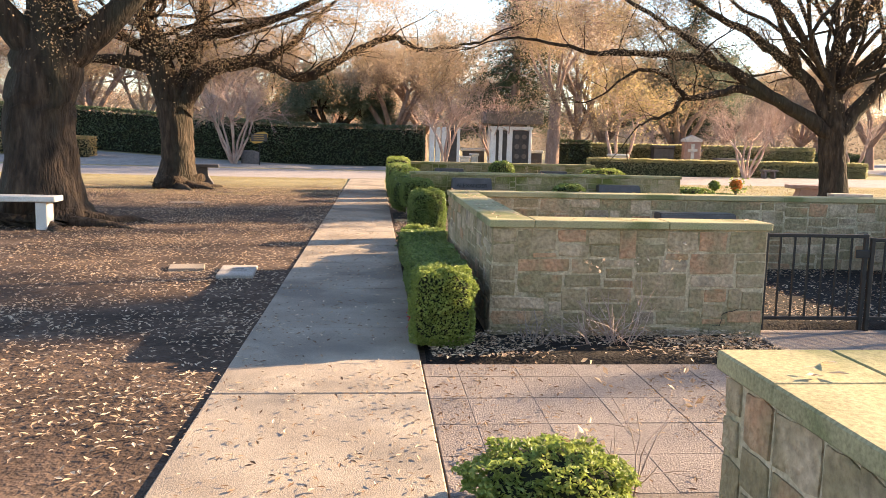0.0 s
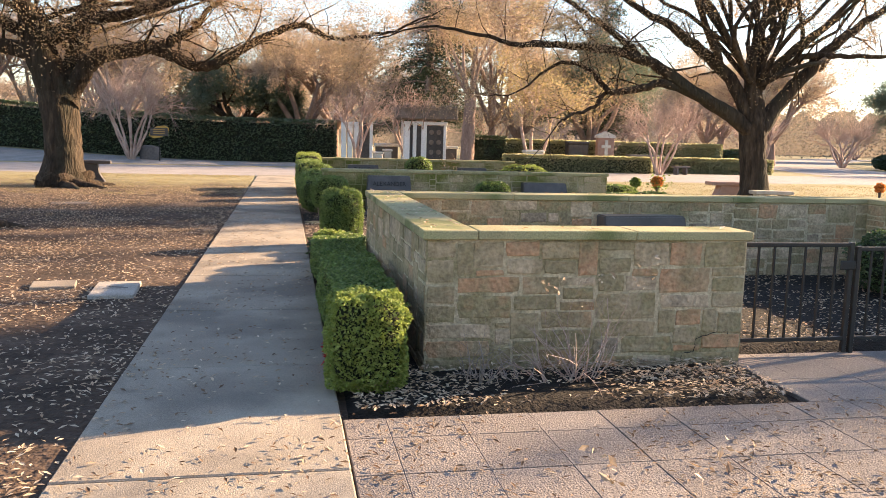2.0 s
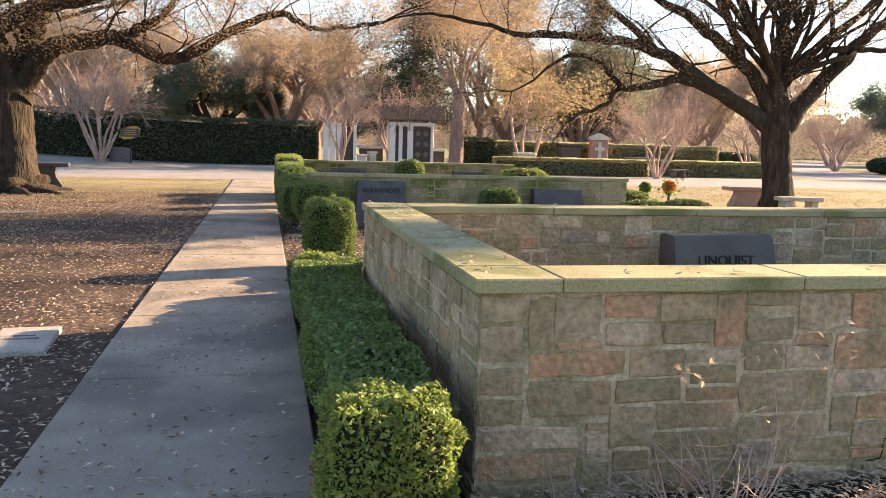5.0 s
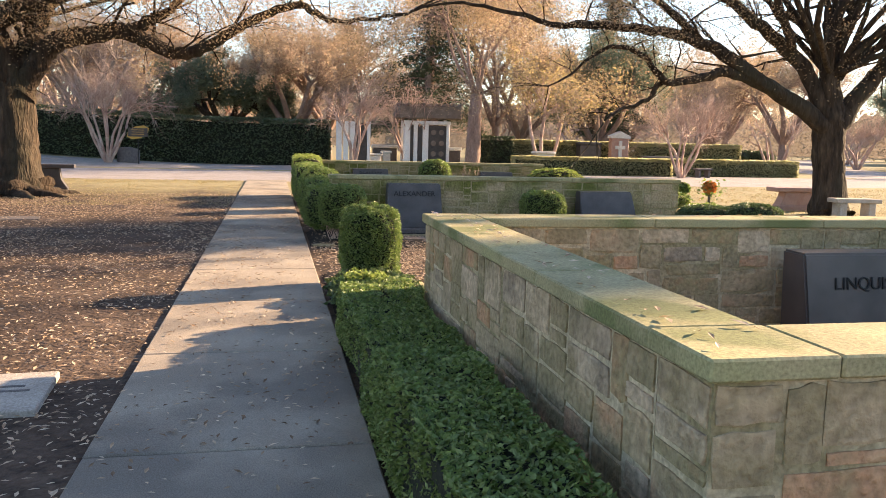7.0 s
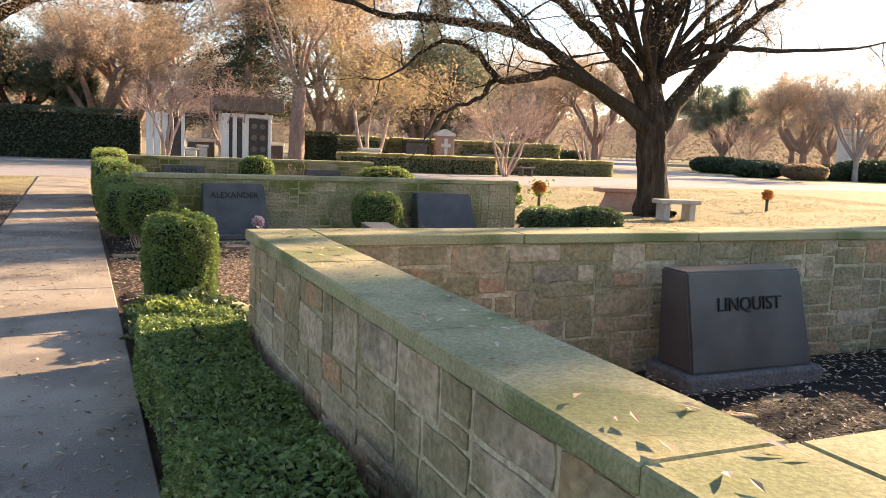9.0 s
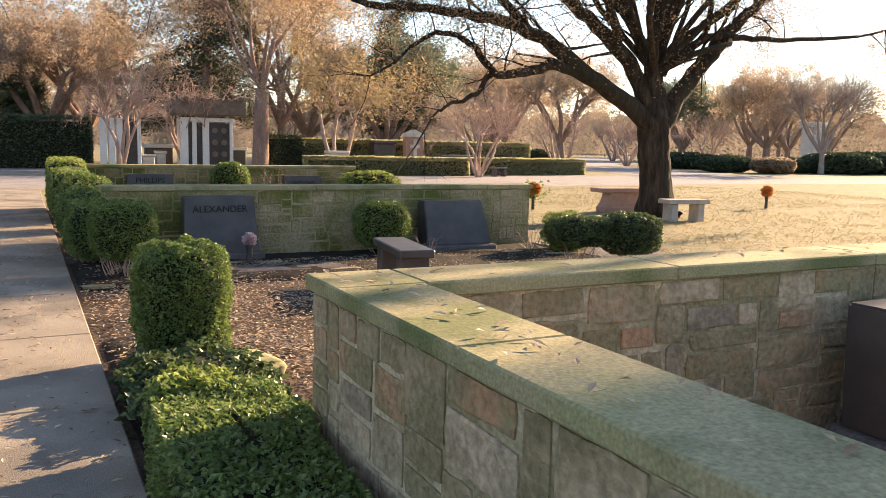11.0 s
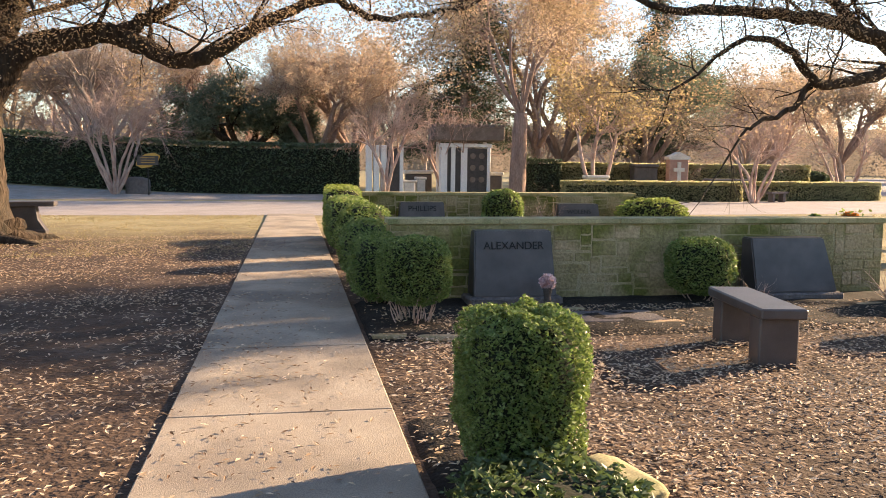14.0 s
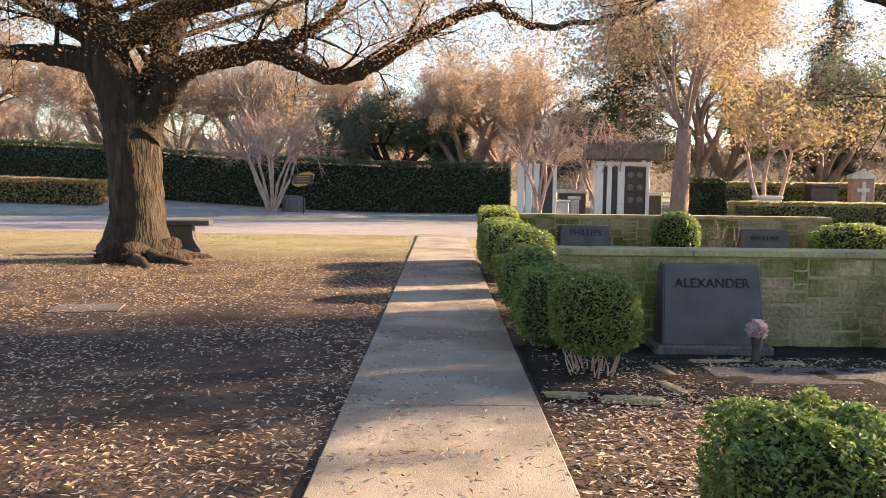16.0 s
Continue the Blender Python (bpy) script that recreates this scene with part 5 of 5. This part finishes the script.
def treeline():
    """The massed far edge of the woods, with an uneven top."""
    vs, fs, n = [], [], 1400
    for k in range(n):
        a = math.tau * k / n
        d = 196 + 5 * noise.noise((math.sin(a) * 20, math.cos(a) * 20, 2))
        x, y = d * math.sin(a), 10 + d * math.cos(a)
        top = 9.5 + 2.6 * noise.noise((x * 0.04, y * 0.04, 5)) + 1.8 * noise.noise((x * 0.3, y * 0.3, 6)) + 0.9 * wr.uniform(-1, 1)
        vs += [(x, y, -1), (x, y, top)]
        j = (k + 1) % n
        fs.append((2 * k, 2 * j, 2 * j + 1, 2 * k + 1))
    me = bpy.data.meshes.new("backdrop")
    me.from_pydata(vs, [], fs)
    me.materials.append(FAR_LEAF)
    tagged(new("backdrop", me), "hazy brown edge of distant winter woods", "woods", kind="structure")


FAR_LEAF = mat("far_leaf", [(0.11, 0.105, 0.09), (0.20, 0.165, 0.135), (0.10, 0.11, 0.075)], 0.05, 0.9, 0.0, 2, spread=0.5, island=True, back=0.5)
woods()
treeline()


# ---- monument, tombs, sign ----
def pergola(x, y):
    t = thing("memorial_pergola", x, y, 0, label="white memorial pergola with dark panels and a weathered vine-hung roof", category="memorial")
    for px, w in ((0.0, 0.30), (0.48, 0.20), (0.95, 0.30), (2.2, 0.16)):
        part("column", slab(px, px + w, 0, 0.5, -0.05, 2.3, 0.015), WHITE, t)
    part("panel", slab(0.30, 0.48, 0.1, 0.4, 0.0, 2.25, 0.01), DARK_PANEL, t)
    part("panel", slab(0.68, 0.95, 0.1, 0.4, 0.0, 2.25, 0.01), DARK_PANEL, t)
    p = part("panel", slab(1.25, 2.2, 0.06, 0.4, 0.0, 2.25, 0.01), DARK_PANEL, t, "dark bronze panel with round medallions")
    for k in range(3):
        for cx in (1.52, 1.94):
            bm = lathe([(0.13, 0.0), (0.14, 0.01), (0.12, 0.03), (0.09, 0.02)], 14)
            ob = part("medallion", bm, TEXTURED, p)
            ob.matrix_basis = pose(cx, 0.06, 1.9 - 0.55 * k, 90, 0, 0)
    part("lintel", slab(-0.06, 2.42, -0.04, 0.54, 2.3, 2.48, 0.015), WHITE, t)
    part("roof_beam", slab(-0.35, 2.95, -0.3, 1.6, 2.6, 3.25, 0.05, rough=0.03), TEXTURED, t, "weathered slatted roof hung with bare vines")
    for k in range(9):
        part("roof_slat", slab(-0.3 + k * 0.39, -0.2 + k * 0.39, -0.55, 1.8, 3.25, 3.36, 0.01), TEXTURED, t)
    for px in (0.0, 2.3):
        part("post", slab(px, px + 0.14, 1.2, 1.34, -0.05, 2.6, 0.01), WHITE, t)
    net, tips = Net(), []
    for k in range(26):
        grow(net, tips, (rng.uniform(-0.4, 2.9), rng.uniform(-0.5, 0.6), 3.35), (rng.normal() * 0.6, -0.4, 0.5), rng.uniform(0.7, 1.5), 0.016, 2, 0.16, 0.5, 3, 4)
    net.object("vines", PALE_BARK, t, "tangled bare vines")
    return t


pergola(6.75, 46.0)


def columbarium(x, y):
    t = thing("columbarium", x, y, 0, label="white stone slab with a dark panel beside the hedge", category="memorial")
    for px in (0.0, 0.34, 0.68):
        part("pillar", slab(px, px + 0.26, 0, 0.4, -0.05, 2.35, 0.02), WHITE, t)
    part("panel", slab(0.94, 1.55, 0.08, 0.35, -0.05, 2.3, 0.01), DARK_PANEL, t)
    part("pillar", slab(1.55, 1.72, 0, 0.4, -0.05, 2.35, 0.02), WHITE, t)
    return t


columbarium(3.3, 46.2)
for bx, by, bw, bh in ((5.35, 46.5, 0.55, 0.75), (5.95, 46.8, 0.4, 0.9), (9.2, 47.2, 1.6, 1.15), (6.1, 48.5, 1.3, 1.2)):
    t = thing("tomb", bx, by, 0, label="grey stone tomb with a shallow ledge in the memorial garden", category="tomb")
    part("body", slab(-bw / 2, bw / 2, 0, 0.5, -0.05, bh * 0.85, 0.03), GRANITE if bw > 1 else PALE_STONE, t)
    part("lid", slab(-bw / 2 - 0.06, bw / 2 + 0.06, -0.06, 0.56, bh * 0.85, bh, 0.03), PALE_STONE, t)


def cross_stone(x, y):
    t = thing("cross_monument", x, y, 0, label="pink granite gabled monument with a pale raised cross", category="monument")
    part("plinth", slab(-0.62, 0.62, -0.3, 0.3, -0.05, 0.28, 0.02), PINK_STONE, t)
    part("body", slab(-0.5, 0.5, -0.2, 0.2, 0.28, 1.85, 0.02), PINK_STONE, t)
    bm = bmesh.new()
    pts = [(-0.56, 1.85), (0.56, 1.85), (0.56, 1.98), (0.0, 2.22), (-0.56, 1.98)]
    a = [bm.verts.new((px, -0.25, z)) for px, z in pts]
    b = [bm.verts.new((px, 0.25, z)) for px, z in pts]
    for k in range(5):
        bm.faces.new((a[k], a[(k + 1) % 5], b[(k + 1) % 5], b[k]))
    bm.faces.new(a[::-1])
    bm.faces.new(b)
    part("gable", bm, PALE_STONE, t, "pale gabled cap")
    c = slab(-0.09, 0.09, -0.27, -0.18, 0.55, 1.72, 0.012)
    slab(-0.28, 0.28, -0.265, -0.185, 1.26, 1.44, 0.012, c)
    part("cross", c, PALE_STONE, t, "pale raised cross")
    return t


cross_stone(18.5, 46.0)
for bx, by, bw, bh, m in ((13.6, 43.8, 1.0, 1.08, PALE_STONE), (16.9, 46.0, 1.2, 1.6, GRANITE), (20.6, 44.8, 2.0, 0.95, GRANITE_ROUGH)):
    t = thing("tomb", bx, by, 0, label="low stone tomb with a rounded lid behind the hedge", category="tomb")
    part("body", slab(-bw / 2, bw / 2, 0, 0.6, -0.05, bh - 0.16, 0.03), m, t)
    part("lid", slab(-bw / 2 - 0.05, bw / 2 + 0.05, -0.05, 0.65, bh - 0.16, bh, 0.05), m, t)


def sign(x, y):
    t = thing("sign", x, y, lift(x, y), label="small black and gold oval sign on a thin post", category="sign")
    part("post", slab(-0.025, 0.025, -0.02, 0.02, -0.1, 1.25, 0.005), IRON, t)
    bm = lathe([(0.52, -0.03), (0.54, 0.0), (0.52, 0.03)], 8)
    ob = part("board", bm, SIGN_GOLD, t, "gold-edged sign board")
    ob.matrix_basis = pose(0, -0.03, 1.5, 90, 0, 0) @ pose(0, 0, 0, 0, 0, 22.5) @ Matrix.Identity(4)
    ob.scale = (1, 0.55, 1)
    f = part("face", slab(-0.44, 0.44, -0.075, -0.065, 1.30, 1.70, 0.004), DARK_PANEL, t)
    for k in range(3):
        part("lettering", slab(-0.28, 0.28, -0.082, -0.076, 1.40 + k * 0.10, 1.425 + k * 0.10, 0), SIGN_GOLD, t)
    return t


sign(-6.1, 45.2)


def pillar_monument(x, y):
    t = thing("pillar_monument", x, y, 0, label="pale stone pillar monument with a broad capital among clipped shrubs", category="monument")
    part("plinth", slab(-1.3, 1.3, -1.3, 1.3, -0.05, 0.5, 0.03), PALE_STONE, t)
    part("step", slab(-0.9, 0.9, -0.9, 0.9, 0.5, 0.9, 0.03), PALE_STONE, t)
    part("shaft", slab(-0.62, 0.62, -0.62, 0.62, 0.9, 3.3, 0.06), PALE_STONE, t)
    part("capital", slab(-0.75, 0.75, -0.75, 0.75, 3.3, 3.75, 0.08), PALE_STONE, t)
    return t


pillar_monument(53.9, 50.0)
SHRUB = bush("shrub", 49.5, 48, 1.9, 1.2, 0.0, 1.05, DARK_LEAF, 4500, 0.1, 3, "low dark clipped shrub on the far lawn", "shrub", trunked=False)
for px, py, s in ((52.5, 46.5, 1.4), (57, 47, 1.5), (44, 49, 1.1), (61, 50, 1.3), (47, 56, 1.2), (36.5, 66, 1.2), (42.5, 72, 1.2), (29, 62, 1.0)):
    o = copy_thing(SHRUB, pose(px, py, 0, 0, 0, px * 37))
    o.scale = (s, s, s)
bush("shrub", 45.8, 46.5, 1.7, 1.2, 0.0, 1.1, OAK_LEAF, 4500, 0.1, 2.4, "low rust-brown rounded shrub on the far lawn", "shrub", trunked=False)


# ---- fallen leaves ----
def litter(name, n, x0, x1, y0, y1, size, label, z=0.012, clump=0.5, keep=None, material=None):
    material = material or DRY_LEAF
    x, y = rng.uniform(x0, x1, n), rng.uniform(y0, y1, n)
    if clump:
        d = np.array([noise.noise((a * 0.9, b * 0.9, 5)) for a, b in zip(x, y)])
        ok = d > rng.uniform(-0.7, clump, n)
        x, y = x[ok], y[ok]
    if keep is not None:
        ok = np.array([keep(a, b) for a, b in zip(x, y)], bool)
        x, y = x[ok], y[ok]
    c = np.stack([x, y, np.full(len(x), z) + rng.uniform(0, 0.014, len(x))], 1)
    tagged(leaves(name, c, size, material, tilt=0.3, slim=0.38, flat=True), label, "leaves", kind="stuff")


litter("fallen_leaves", 110000, -10.5, -0.75, 1.5, 25, 0.022, "dry tan oak leaves scattered over bare earth", 0.026)
litter("fallen_leaves", 3400, WALK_W, WALK_E, 1.5, 24, 0.02, "few dry leaves on the concrete path", 0.036, 0.6, material=BROWN_LEAF)
litter("fallen_leaves", 2200, WALK_W, WALK_E, 1.5, 24, 0.021, "pale curled leaves on the concrete path", 0.036, 0.6)
litter("fallen_leaves", 6000, 0.6, 6.5, 1.7, 4.9, 0.021, "dry leaves scattered on the pavers", 0.02, 0.6, material=BROWN_LEAF)
litter("fallen_leaves", 5200, 0.65, 3.35, 4.90, 5.74, 0.02, "dry leaves heaped in the damp bed", 0.05, 0.5)
litter("fallen_leaves", 11000, 1.5, 7.1, 6.1, 9.3, 0.021, "dry leaves inside the walled plot", 0.055, 0.5)
litter("fallen_leaves", 90000, 0.6, 8.5, 9.75, 16.4, 0.021, "dense tan leaf litter in the court", 0.02, 0.7, keep=lambda a, b: not (a < 1.6 and 10.1 < b < 12.0))
litter("fallen_leaves", 1600, 0.58, 1.15, 11.5, 25, 0.027, "dry leaves under the boxwoods", 0.04, 0.5)
litter("fallen_leaves", 9000, 8, 20, 12, 31, 0.035, "dry leaves scattered on the winter lawn", 0.01, 0.6)
litter("fallen_leaves", 90, 1.17, 1.44, 5.8, 9.6, 0.024, "dry curled leaves lying on the wall cap", 0.955, 0)
litter("fallen_leaves", 30, 1.5, 6.5, 9.36, 9.62, 0.03, "dry curled leaves lying on the wall cap", 0.955, 0)
litter("fallen_leaves", 10, 1.5, 3.4, 5.78, 6.0, 0.03, "dry curled leaves lying on the wall cap", 0.955, 0)
litter("fallen_leaves", 9, 1.32, 1.6, -1.0, 1.5, 0.03, "dry curled leaves lying on the wall cap", 0.955, 0)


def turf(n, x0, x1, y0, y1, label, material, keep=None):
    x, y = rng.uniform(x0, x1, n), rng.uniform(y0, y1, n)
    d = np.array([noise.noise((a * 0.5, b * 0.5, 9)) + 0.6 * noise.noise((a * 2.2, b * 2.2, 4)) for a, b in zip(x, y)])
    ok = d > rng.uniform(-0.6, 0.5, n)
    c = np.stack([x[ok], y[ok], np.full(ok.sum(), 0.012)], 1)
    tagged(leaves("grass", c, 0.045, material, tilt=1.6, slim=0.14), label, "grass", kind="stuff")


STRAW = mat("straw_grass", [(0.30, 0.245, 0.13), (0.42, 0.35, 0.20), (0.26, 0.245, 0.11)], 0.6, 0.8, 0.0, 20, spread=0.6, island=True, back=0.35)
turf(30000, -16, -0.8, 21.5, 32, "straw-coloured dormant lawn grass", STRAW)
turf(34000, 8.2, 26, 12, 32, "straw-coloured dormant lawn grass", STRAW)
